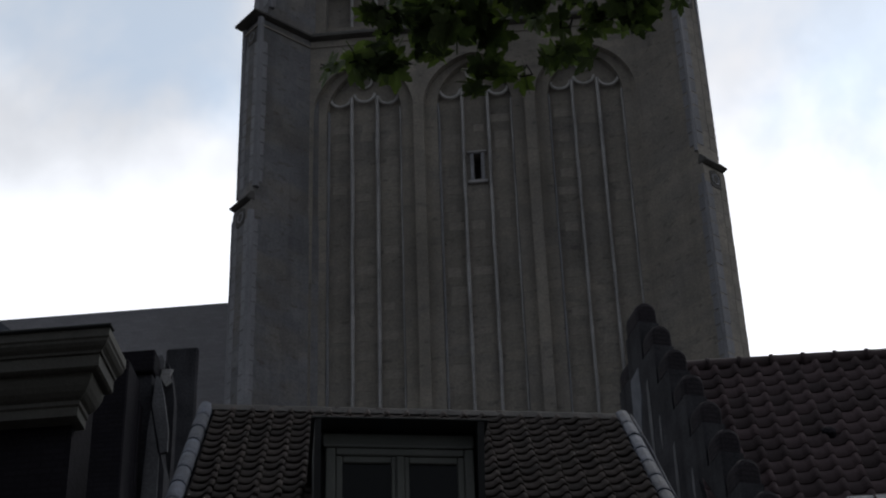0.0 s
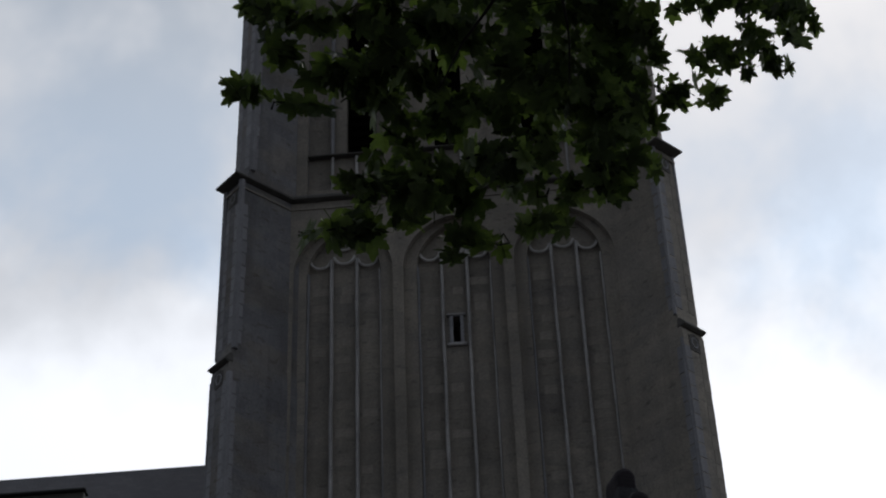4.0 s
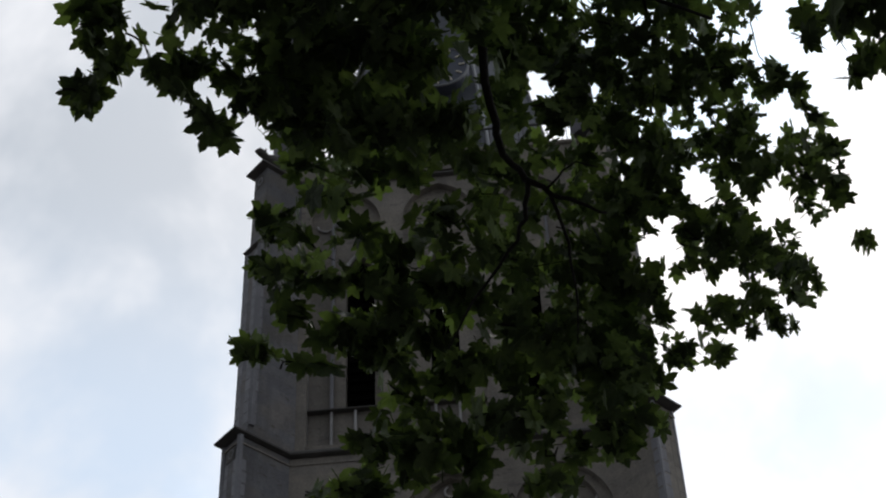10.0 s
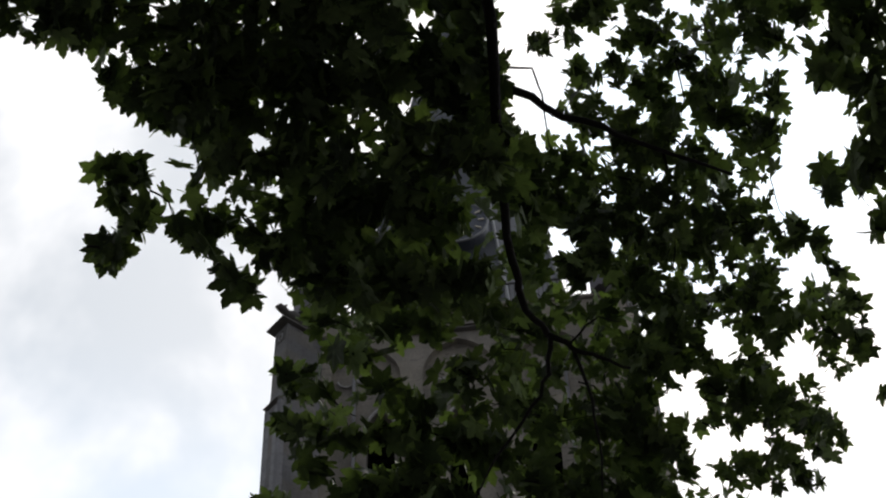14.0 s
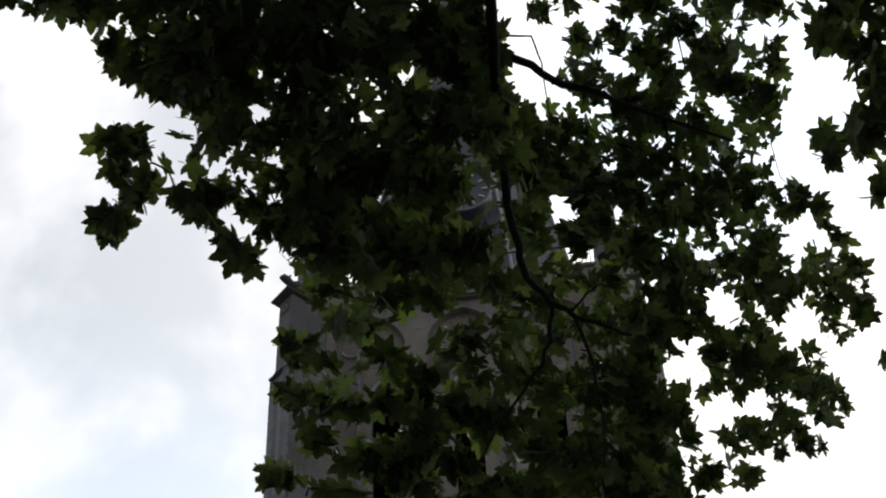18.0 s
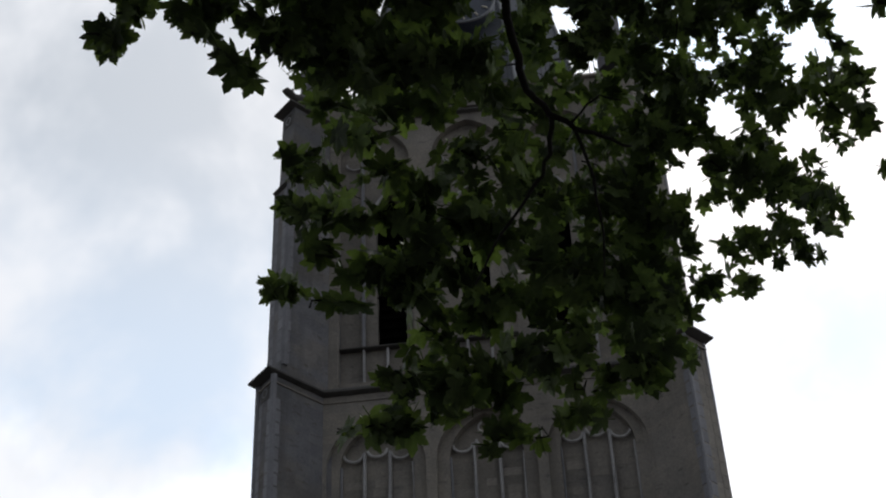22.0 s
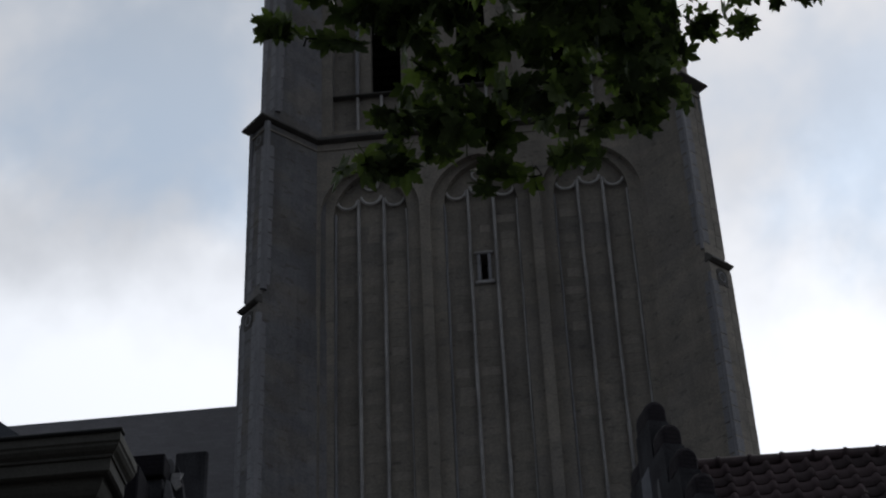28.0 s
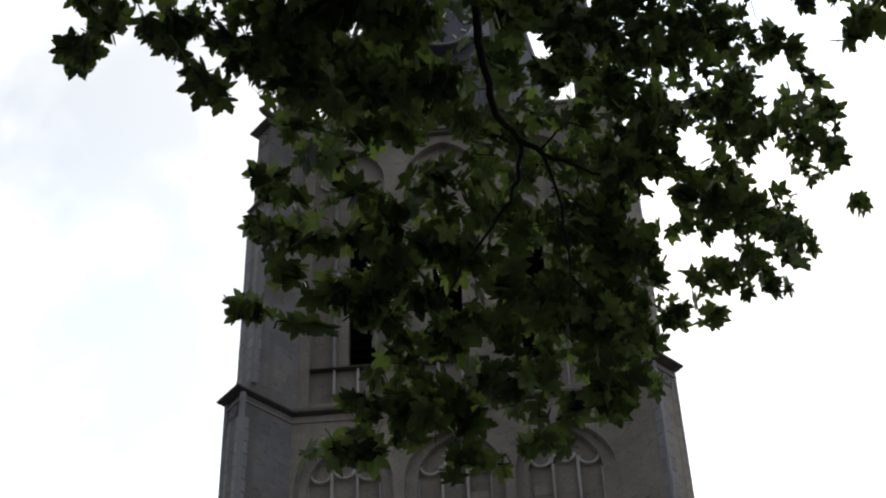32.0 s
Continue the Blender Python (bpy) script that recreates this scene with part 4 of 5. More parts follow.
gap((0.08, 3.13, 6.00), (0.19, 6.68, 10.96), 0.025)
gap((0.06, 3.01, 6.08), (0.16, 6.43, 11.13), 0.025)
gap((0.13, 3.00, 6.09), (0.30, 6.42, 11.14), 0.035)
gap((0.05, 2.83, 6.20), (0.13, 6.05, 11.38), 0.043)
gap((0.10, 2.88, 6.17), (0.23, 6.15, 11.32), 0.025)
gap((0.04, 2.89, 6.17), (0.11, 6.17, 11.31), 0.024)
gap((0.33, 2.84, 6.19), (0.72, 6.06, 11.35), 0.012)
gap((0.35, 2.86, 6.17), (0.77, 6.11, 11.32), 0.012)
gap((0.49, 2.82, 6.18), (1.07, 6.03, 11.33), 0.043)
gap((0.50, 2.88, 6.14), (1.10, 6.15, 11.26), 0.020)
gap((0.59, 2.82, 6.17), (1.27, 6.03, 11.31), 0.020)
gap((0.63, 2.99, 6.05), (1.36, 6.39, 11.06), 0.022)
gap((0.73, 2.98, 6.04), (1.58, 6.37, 11.05), 0.014)
gap((0.39, 2.96, 6.10), (0.86, 6.32, 11.17), 0.016)
gap((0.27, 2.94, 6.12), (0.59, 6.29, 11.21), 0.031)
gap((0.15, 2.95, 6.12), (0.34, 6.30, 11.22), 0.027)
limb("limb", [(-0.05, 3.76, 7.88), (-0.05, 4.06, 7.69), (-0.05, 4.25, 7.56), (-0.06, 4.48, 7.39), (-0.03, 4.69, 7.21), (-0.01, 4.78, 7.13), (0.07, 4.86, 7.07)], 0.029, 0.015)
limb("branch", [(0.07, 4.86, 7.07), (0.16, 4.91, 7.02), (0.27, 4.94, 6.99), (0.38, 4.97, 6.95)], 0.016, 0.006)
limb("branch", [(0.08, 4.86, 7.06), (0.06, 4.97, 6.96), (-0.01, 5.06, 6.89), (-0.17, 5.20, 6.75), (-0.29, 5.32, 6.62)], 0.014, 0.004)
limb("branch", [(0.16, 4.91, 7.02), (0.22, 5.05, 6.88), (0.23, 5.21, 6.72), (0.22, 5.33, 6.60)], 0.01, 0.003)
limb("twig", [(0.14, 4.90, 7.03), (0.22, 4.84, 7.08), (0.28, 4.82, 7.10), (0.36, 4.84, 7.08)], 0.007, 0.003)
limb("branch", [(-0.04, 4.22, 7.94), (0.15, 4.33, 7.87), (0.38, 4.42, 7.79), (0.53, 4.48, 7.74), (0.88, 4.58, 7.62)], 0.024, 0.008)
limb("twig", [(-0.04, 4.18, 7.97), (0.11, 4.19, 7.96), (0.14, 4.29, 7.89), (0.15, 4.46, 7.77)], 0.007, 0.003)
limb("twig", [(1.23, 5.25, 8.82), (1.22, 5.44, 8.68), (1.25, 5.56, 8.58), (1.31, 5.62, 8.53)], 0.004, 0.002)
limb("twig", [(0.78, 4.70, 8.66), (0.80, 4.84, 8.56), (0.78, 4.91, 8.52)], 0.005, 0.002)
limb("branch", [(0.69, 5.04, 8.43), (0.72, 5.26, 8.26), (0.68, 5.46, 8.10)], 0.008, 0.003)
spray((-1.91, 3.42, 7.67), (-1.55, 3.48, 7.55), 0.129, 2.8, 0.147)
spray((-1.56, 3.60, 7.80), (-1.16, 3.62, 7.71), 0.161, 3.0, 0.147)
spray((-1.41, 3.72, 7.49), (-1.19, 3.82, 7.42), 0.129, 2.4, 0.147)
spray((-1.62, 4.04, 7.95), (-1.62, 4.15, 8.03), 0.043, 2.9, 0.168)
spray((-1.47, 4.14, 7.79), (-1.25, 4.13, 7.71), 0.075, 2.4, 0.147)
spray((-1.23, 3.98, 7.76), (-0.62, 3.99, 7.73), 0.238, 3.6, 0.147)
spray((-1.00, 3.62, 7.72), (-0.48, 3.61, 7.60), 0.188, 2.8, 0.147)
spray((-1.20, 4.10, 7.40), (-0.66, 4.30, 7.56), 0.125, 2.3, 0.147)
spray((-1.67, 4.30, 7.69), (-1.52, 4.44, 7.78), 0.057, 3.1, 0.168)
spray((-1.63, 4.39, 7.60), (-1.48, 4.37, 7.50), 0.043, 2.9, 0.168)
spray((-1.67, 4.32, 7.21), (-1.56, 4.38, 7.26), 0.036, 2.9, 0.168)
spray((-1.61, 4.46, 7.50), (-1.52, 4.56, 7.63), 0.041, 2.5, 0.168)
spray((-1.70, 4.53, 7.55), (-1.62, 4.54, 7.36), 0.034, 2.1, 0.168)
spray((-1.28, 4.45, 7.47), (-1.00, 4.58, 7.51), 0.088, 2.5, 0.147)
spray((-1.30, 4.48, 7.35), (-1.21, 4.44, 7.24), 0.029, 2.6, 0.168)
spray((-1.18, 4.55, 7.30), (-1.13, 4.48, 7.15), 0.032, 2.3, 0.168)
spray((-1.17, 4.83, 7.49), (-1.14, 4.96, 7.58), 0.034, 2.3, 0.168)
spray((-1.02, 4.57, 7.38), (-0.88, 4.59, 7.29), 0.066, 2.5, 0.147)
spray((-0.89, 4.60, 7.70), (-0.33, 4.69, 7.72), 0.206, 3.8, 0.147)
spray((-0.87, 4.81, 7.51), (-0.65, 4.97, 7.59), 0.097, 2.2, 0.147)
spray((-0.62, 4.71, 7.29), (-0.14, 4.71, 7.27), 0.106, 2.6, 0.147)
spray((-0.52, 4.07, 7.85), (-0.19, 4.06, 7.84), 0.211, 2.4, 0.147)
spray((-0.44, 4.17, 7.42), (-0.09, 4.17, 7.33), 0.136, 2.2, 0.147)
spray((-0.13, 3.92, 8.13), (-0.06, 4.12, 7.79), 0.088, 2.8, 0.147)
spray((0.35, 4.46, 8.81), (0.69, 4.46, 8.85), 0.132, 1.6, 0.118)
spray((0.16, 4.66, 8.88), (0.32, 4.66, 8.89), 0.073, 1.3, 0.118)
spray((0.61, 4.72, 8.98), (0.74, 4.72, 8.90), 0.062, 1.8, 0.118)
spray((0.32, 5.08, 9.20), (0.37, 5.00, 9.11), 0.043, 1.3, 0.118)
spray((0.48, 4.83, 8.87), (0.51, 4.78, 8.76), 0.032, 1.1, 0.118)
spray((0.66, 4.89, 9.00), (0.78, 4.89, 8.88), 0.051, 0.9, 0.118)
spray((0.91, 4.49, 9.00), (1.22, 4.66, 8.96), 0.143, 0.9, 0.118)
spray((0.89, 4.87, 8.72), (1.03, 4.91, 8.71), 0.067, 1.9, 0.145)
spray((1.14, 4.92, 9.15), (1.33, 4.86, 8.97), 0.084, 1.4, 0.134)
spray((1.19, 4.74, 8.55), (1.22, 4.80, 8.37), 0.054, 1.6, 0.145)
spray((1.26, 4.69, 9.16), (1.44, 4.78, 9.13), 0.116, 1.4, 0.134)
spray((1.19, 4.99, 8.52), (1.15, 5.14, 8.33), 0.043, 1.1, 0.118)
spray((1.04, 4.96, 8.51), (1.13, 5.04, 8.42), 0.073, 0.8, 0.118)
spray((0.30, 4.82, 8.57), (0.68, 5.03, 8.49), 0.110, 1.3, 0.107)
spray((0.64, 5.11, 9.08), (0.75, 5.31, 9.15), 0.084, 1.6, 0.107)
spray((0.19, 5.31, 8.82), (0.46, 5.50, 8.90), 0.121, 1.1, 0.096)
spray((0.47, 5.09, 8.35), (0.71, 5.17, 8.16), 0.137, 1.5, 0.096)
spray((0.85, 5.47, 8.86), (1.13, 5.54, 8.90), 0.105, 1.3, 0.107)
spray((0.04, 5.16, 8.65), (0.24, 5.48, 8.63), 0.116, 1.4, 0.107)
spray((-0.10, 5.54, 8.55), (0.04, 5.82, 8.48), 0.110, 0.9, 0.118)
spray((0.31, 5.34, 8.40), (0.56, 5.32, 8.25), 0.110, 1.7, 0.096)
spray((0.57, 5.53, 8.37), (0.89, 5.44, 8.22), 0.137, 1.7, 0.102)
spray((0.93, 5.40, 8.38), (1.14, 5.55, 8.46), 0.110, 1.5, 0.107)
spray((0.42, 5.87, 8.65), (0.62, 5.80, 8.44), 0.102, 1.4, 0.119)
spray((0.58, 5.84, 8.39), (0.75, 5.81, 8.23), 0.108, 1.2, 0.119)
spray((0.82, 6.18, 8.77), (1.14, 6.17, 8.65), 0.142, 1.4, 0.119)
spray((1.14, 5.95, 8.46), (1.21, 5.98, 8.20), 0.125, 1.7, 0.119)
spray((1.47, 6.25, 8.78), (1.60, 6.28, 8.68), 0.074, 1.4, 0.119)
spray((1.31, 6.00, 8.30), (1.44, 5.96, 8.07), 0.074, 1.2, 0.119)
spray((1.23, 5.64, 8.49), (1.26, 5.60, 8.34), 0.057, 1.4, 0.143)
spray((1.19, 6.00, 8.77), (1.21, 5.97, 8.60), 0.074, 0.9, 0.119)
spray((1.52, 5.95, 8.14), (1.60, 6.00, 8.07), 0.060, 1.2, 0.138)
spray((1.68, 6.27, 8.01), (1.75, 6.42, 8.13), 0.048, 1.3, 0.138)
spray((0.52, 6.05, 8.29), (0.72, 6.09, 8.25), 0.125, 1.7, 0.119)
spray((1.03, 6.44, 8.49), (1.16, 6.45, 8.42), 0.097, 1.4, 0.119)
spray((1.45, 6.51, 8.56), (1.60, 6.53, 8.49), 0.060, 1.4, 0.119)
spray((0.50, 6.29, 8.18), (0.54, 6.27, 8.15), 0.097, 1.4, 0.119)
spray((0.83, 6.16, 8.07), (0.98, 6.21, 7.95), 0.085, 0.9, 0.119)
spray((1.02, 6.30, 8.12), (1.28, 6.47, 8.13), 0.097, 1.5, 0.119)
spray((1.39, 6.67, 8.26), (1.50, 6.70, 8.21), 0.063, 1.4, 0.138)
spray((1.32, 6.35, 7.79), (1.34, 6.31, 7.69), 0.051, 1.4, 0.138)
spray((0.80, 6.40, 8.05), (0.94, 6.33, 7.93), 0.057, 0.7, 0.119)
spray((0.52, 6.44, 8.02), (0.69, 6.63, 8.02), 0.102, 1.2, 0.119)
spray((1.15, 6.43, 7.86), (1.20, 6.33, 7.69), 0.080, 1.4, 0.119)
spray((1.02, 6.87, 8.22), (1.13, 6.91, 8.20), 0.057, 1.1, 0.119)
spray((1.40, 6.61, 8.47), (1.45, 6.62, 8.40), 0.046, 0.7, 0.119)
spray((1.29, 3.78, 7.69), (1.55, 3.83, 7.67), 0.101, 2.8, 0.164)
spray((1.26, 3.90, 7.52), (1.58, 3.98, 7.51), 0.105, 3.0, 0.164)
spray((1.17, 3.89, 7.30), (1.22, 3.82, 7.13), 0.041, 3.3, 0.164)
spray((1.30, 3.87, 7.03), (1.52, 4.01, 7.06), 0.105, 3.0, 0.164)
spray((1.18, 4.37, 7.30), (1.27, 4.49, 7.41), 0.041, 2.8, 0.164)
spray((1.26, 4.10, 6.98), (1.46, 4.18, 6.95), 0.088, 2.8, 0.164)
spray((1.18, 4.39, 7.19), (1.25, 4.44, 7.21), 0.028, 2.1, 0.164)
spray((1.37, 4.43, 7.13), (1.51, 4.45, 7.09), 0.036, 2.8, 0.164)
spray((1.32, 4.42, 7.00), (1.39, 4.48, 7.04), 0.026, 2.4, 0.164)
spray((1.20, 3.44, 7.38), (1.53, 3.49, 7.48), 0.118, 2.8, 0.164)
spray((0.32, 3.60, 7.97), (1.16, 3.53, 7.71), 0.139, 2.4, 0.164)
spray((-1.16, 5.85, 8.06), (-1.03, 5.99, 8.20), 0.052, 1.8, 0.186)
spray((-1.20, 5.85, 7.76), (-1.08, 5.77, 7.61), 0.047, 1.7, 0.186)
spray((-1.08, 6.01, 7.86), (-0.85, 5.99, 7.70), 0.086, 2.0, 0.186)
spray((-1.31, 6.28, 7.61), (-1.20, 6.36, 7.65), 0.060, 3.0, 0.186)
spray((-1.06, 5.90, 7.13), (-0.83, 5.84, 7.04), 0.034, 1.8, 0.186)
spray((-1.12, 5.99, 7.60), (-0.97, 6.06, 7.60), 0.075, 1.1, 0.186)
spray((-0.93, 5.68, 8.04), (-0.74, 5.86, 8.13), 0.086, 1.2, 0.186)
spray((-0.96, 5.20, 7.95), (-0.65, 5.15, 7.78), 0.112, 1.7, 0.186)
spray((-0.91, 5.43, 8.41), (-0.37, 5.40, 8.23), 0.130, 2.7, 0.186)
spray((-0.70, 5.71, 8.16), (-0.39, 5.62, 8.07), 0.101, 1.7, 0.186)
spray((-0.74, 5.89, 7.93), (-0.43, 6.04, 7.98), 0.101, 1.2, 0.186)
spray((-0.88, 6.23, 7.64), (-0.62, 6.26, 7.68), 0.101, 2.3, 0.186)
spray((-0.96, 5.90, 7.96), (-0.75, 5.96, 7.77), 0.070, 0.7, 0.186)
spray((-0.75, 5.99, 7.71), (-0.54, 6.02, 7.59), 0.075, 1.8, 0.186)
spray((-0.60, 6.09, 7.84), (-0.18, 6.29, 7.82), 0.127, 1.8, 0.186)
spray((-0.35, 5.69, 7.83), (-0.10, 5.79, 7.76), 0.127, 1.2, 0.159)
spray((-0.36, 5.25, 7.80), (-0.07, 5.19, 7.62), 0.127, 1.2, 0.159)
spray((-0.55, 6.11, 7.53), (-0.35, 6.19, 7.45), 0.101, 2.1, 0.186)
spray((-0.63, 6.43, 7.46), (-0.54, 6.53, 7.41), 0.075, 1.8, 0.186)
spray((-0.75, 6.20, 6.93), (-0.55, 6.16, 6.91), 0.070, 2.3, 0.186)
spray((-0.64, 6.51, 7.26), (-0.30, 6.58, 7.22), 0.086, 1.8, 0.186)
spray((-0.86, 6.25, 6.71), (-0.68, 6.40, 6.78), 0.049, 2.9, 0.186)
spray((-1.02, 6.69, 7.06), (-0.96, 6.57, 6.95), 0.026, 1.6, 0.186)
spray((-0.80, 6.51, 6.99), (-0.64, 6.51, 6.95), 0.047, 2.1, 0.186)
spray((-0.60, 6.67, 7.10), (-0.50, 6.63, 7.04), 0.047, 1.8, 0.186)
spray((-0.54, 6.31, 6.94), (-0.42, 6.34, 6.90), 0.060, 2.1, 0.186)
spray((-0.34, 6.72, 7.26), (-0.23, 6.65, 7.10), 0.070, 2.3, 0.186)
spray((-0.23, 6.17, 6.99), (-0.00, 6.25, 6.98), 0.086, 1.4, 0.186)
spray((-0.31, 6.39, 7.55), (-0.09, 6.44, 7.51), 0.112, 1.4, 0.153)
spray((-0.08, 6.06, 7.44), (0.18, 6.25, 7.45), 0.127, 1.2, 0.146)
spray((0.01, 6.46, 7.37), (0.15, 6.40, 7.17), 0.086, 1.8, 0.153)
spray((0.38, 6.45, 7.48), (0.46, 6.47, 7.27), 0.086, 1.7, 0.153)
spray((0.35, 6.33, 7.00), (0.42, 6.50, 7.01), 0.062, 2.1, 0.153)
spray((0.42, 6.16, 7.31), (0.49, 6.41, 7.21), 0.070, 1.5, 0.153)
spray((0.37, 6.18, 7.03), (0.45, 6.43, 6.96), 0.060, 1.1, 0.153)
spray((0.52, 6.04, 7.19), (0.58, 6.05, 6.96), 0.049, 1.8, 0.153)
spray((0.17, 6.45, 7.07), (0.30, 6.43, 7.00), 0.042, 1.6, 0.153)
spray((0.03, 6.59, 6.96), (0.16, 6.73, 7.05), 0.047, 2.2, 0.186)
spray((-0.01, 6.71, 7.00), (0.00, 6.56, 6.87), 0.026, 1.5, 0.186)
spray((0.07, 6.39, 6.96), (0.11, 6.43, 6.93), 0.039, 1.3, 0.186)
spray((-0.32, 6.60, 6.87), (-0.19, 6.69, 6.90), 0.047, 1.8, 0.186)
spray((-0.35, 6.65, 6.81), (-0.32, 6.53, 6.69), 0.026, 1.6, 0.186)
spray((-0.13, 6.49, 6.75), (-0.12, 6.61, 6.83), 0.029, 1.2, 0.186)
spray((0.48, 6.33, 7.05), (0.57, 6.43, 7.09), 0.031, 1.5, 0.186)
spray((-0.82, 6.39, 7.60), (-0.66, 6.44, 7.64), 0.036, 2.0, 0.186)
spray((-0.75, 6.52, 7.14), (-0.73, 6.63, 7.08), 0.042, 1.6, 0.186)
spray((0.17, 6.41, 6.93), (0.37, 6.55, 7.01), 0.044, 1.2, 0.186)
spray((-0.06, 6.35, 8.18), (0.21, 6.53, 8.23), 0.138, 0.9, 0.122)
spray((0.22, 6.18, 8.18), (0.50, 6.39, 8.17), 0.138, 0.9, 0.122)
spray((0.37, 6.72, 8.11), (0.57, 6.84, 8.05), 0.099, 1.5, 0.122)
spray((0.43, 6.43, 8.06), (0.61, 6.37, 7.90), 0.110, 1.5, 0.122)
spray((0.09, 6.08, 8.71), (0.42, 6.12, 8.59), 0.121, 0.8, 0.122)
spray((0.43, 5.96, 8.70), (0.58, 5.95, 8.51), 0.099, 1.2, 0.122)
spray((0.47, 5.98, 8.14), (0.62, 5.94, 7.98), 0.099, 1.7, 0.122)
spray((0.10, 6.31, 8.54), (0.38, 6.26, 8.41), 0.127, 0.8, 0.122)
spray((-0.10, 6.30, 8.64), (-0.07, 6.52, 8.36), 0.099, 1.2, 0.122)
spray((0.18, 6.77, 7.86), (0.33, 6.88, 7.64), 0.099, 0.8, 0.122)
spray((0.70, 6.72, 8.06), (0.73, 6.67, 7.88), 0.040, 0.9, 0.116)
spray((0.98, 6.60, 7.93), (1.16, 6.78, 7.98), 0.060, 1.3, 0.116)
spray((1.22, 6.53, 7.75), (1.31, 6.58, 7.76), 0.057, 1.4, 0.138)
spray((0.74, 6.70, 7.78), (0.92, 6.66, 7.69), 0.071, 1.2, 0.127)
spray((0.95, 6.55, 7.60), (0.95, 6.42, 7.46), 0.037, 1.0, 0.127)
spray((0.96, 6.94, 8.15), (0.91, 6.98, 8.30), 0.060, 0.8, 0.116)
spray((0.64, 7.19, 7.75), (0.71, 7.29, 7.81), 0.040, 1.0, 0.127)
spray((1.37, 6.72, 8.30), (1.43, 6.66, 8.15), 0.080, 1.6, 0.149)
spray((-1.45, 4.31, 7.52), (-1.34, 4.48, 7.42), 0.043, 1.6, 0.168)
spray((-0.36, 3.77, 8.02), (-0.17, 3.96, 8.12), 0.093, 2.2, 0.147)
spray((-0.01, 3.72, 8.21), (-1.28, 3.62, 8.36), 0.147, 2.2, 0.147)
spray((0.51, 5.40, 8.57), (1.07, 5.49, 8.51), 0.198, 0.7, 0.115)
spray((0.59, 5.86, 8.70), (1.18, 5.93, 8.69), 0.159, 0.7, 0.115)
spray((0.59, 6.03, 8.50), (1.32, 6.12, 8.50), 0.148, 0.8, 0.115)
spray((0.55, 6.06, 8.17), (1.10, 6.21, 8.21), 0.142, 0.7, 0.115)
spray((0.96, 6.26, 8.04), (1.25, 6.34, 7.97), 0.125, 0.8, 0.115)
spray((0.53, 6.65, 8.19), (0.67, 6.77, 8.17), 0.114, 0.6, 0.115)
spray((1.39, 5.91, 8.20), (1.52, 5.91, 8.02), 0.097, 0.6, 0.115)
spray((0.91, 4.70, 9.20), (1.39, 4.78, 9.13), 0.181, 0.5, 0.115)
spray((1.02, 5.16, 9.45), (1.32, 5.52, 9.35), 0.153, 0.5, 0.115)
spray((0.19, 5.37, 8.86), (0.51, 5.39, 8.78), 0.153, 0.5, 0.115)
spray((-0.61, 4.48, 7.99), (-0.39, 4.43, 7.93), 0.067, 2.0, 0.154)
spray((-1.16, 4.44, 7.59), (-1.07, 4.33, 7.44), 0.033, 1.2, 0.154)
spray((-0.19, 4.19, 7.67), (-0.03, 4.36, 7.57), 0.114, 2.2, 0.154)
spray((-0.27, 4.19, 8.10), (-0.07, 4.33, 8.07), 0.095, 2.4, 0.154)
spray((-0.27, 6.07, 7.92), (0.53, 6.29, 7.95), 0.193, 0.7, 0.146)
spray((-0.08, 6.45, 7.81), (0.53, 6.42, 7.62), 0.112, 1.2, 0.146)
spray((-0.14, 5.69, 8.00), (0.11, 5.95, 8.02), 0.095, 0.4, 0.146)
spray((-1.04, 5.94, 8.55), (-0.78, 6.13, 8.65), 0.095, 1.0, 0.146)
spray((-1.14, 6.00, 8.12), (-0.98, 6.05, 8.00), 0.068, 0.9, 0.146)
spray((1.32, 5.57, 8.43), (1.41, 5.54, 8.31), 0.037, 1.8, 0.151)
spray((1.43, 5.71, 8.42), (1.54, 5.92, 8.44), 0.037, 1.5, 0.151)
spray((1.57, 6.15, 8.63), (1.66, 6.26, 8.67), 0.037, 1.8, 0.151)
spray((1.30, 5.55, 8.50), (1.33, 5.52, 8.39), 0.034, 1.5, 0.151)
spray((-0.00, 5.68, 8.66), (0.05, 5.93, 8.69), 0.087, 1.5, 0.151)
spray((0.34, 5.21, 8.14), (0.36, 5.44, 8.10), 0.055, 2.0, 0.134)
spray((0.32, 5.33, 8.51), (0.42, 5.41, 8.46), 0.055, 1.8, 0.134)
spray((-0.06, 5.31, 8.77), (0.15, 5.46, 8.53), 0.118, 1.8, 0.134)
spray((0.29, 5.34, 8.36), (0.26, 5.44, 8.10), 0.061, 2.2, 0.134)
spray((0.02, 4.91, 8.31), (0.09, 5.03, 7.99), 0.092, 2.4, 0.134)
spray((-0.01, 4.85, 8.55), (-0.00, 4.91, 8.32), 0.039, 1.8, 0.134)
spray((0.20, 5.25, 8.01), (0.23, 5.44, 8.12), 0.045, 2.4, 0.134)
spray((-0.20, 5.52, 8.00), (0.10, 5.73, 8.03), 0.092, 1.2, 0.134)
spray((0.33, 6.40, 7.50), (0.45, 6.75, 7.23), 0.066, 1.0, 0.168)
spray((-0.83, 6.22, 7.59), (-0.58, 6.43, 7.66), 0.066, 2.2, 0.168)
spray((-0.39, 6.49, 7.58), (-0.24, 6.65, 7.54), 0.076, 2.0, 0.168)
spray((-0.62, 6.27, 7.47), (-0.47, 6.41, 7.44), 0.066, 1.8, 0.168)
spray((-0.12, 6.64, 7.26), (0.04, 6.70, 7.22), 0.055, 1.0, 0.168)
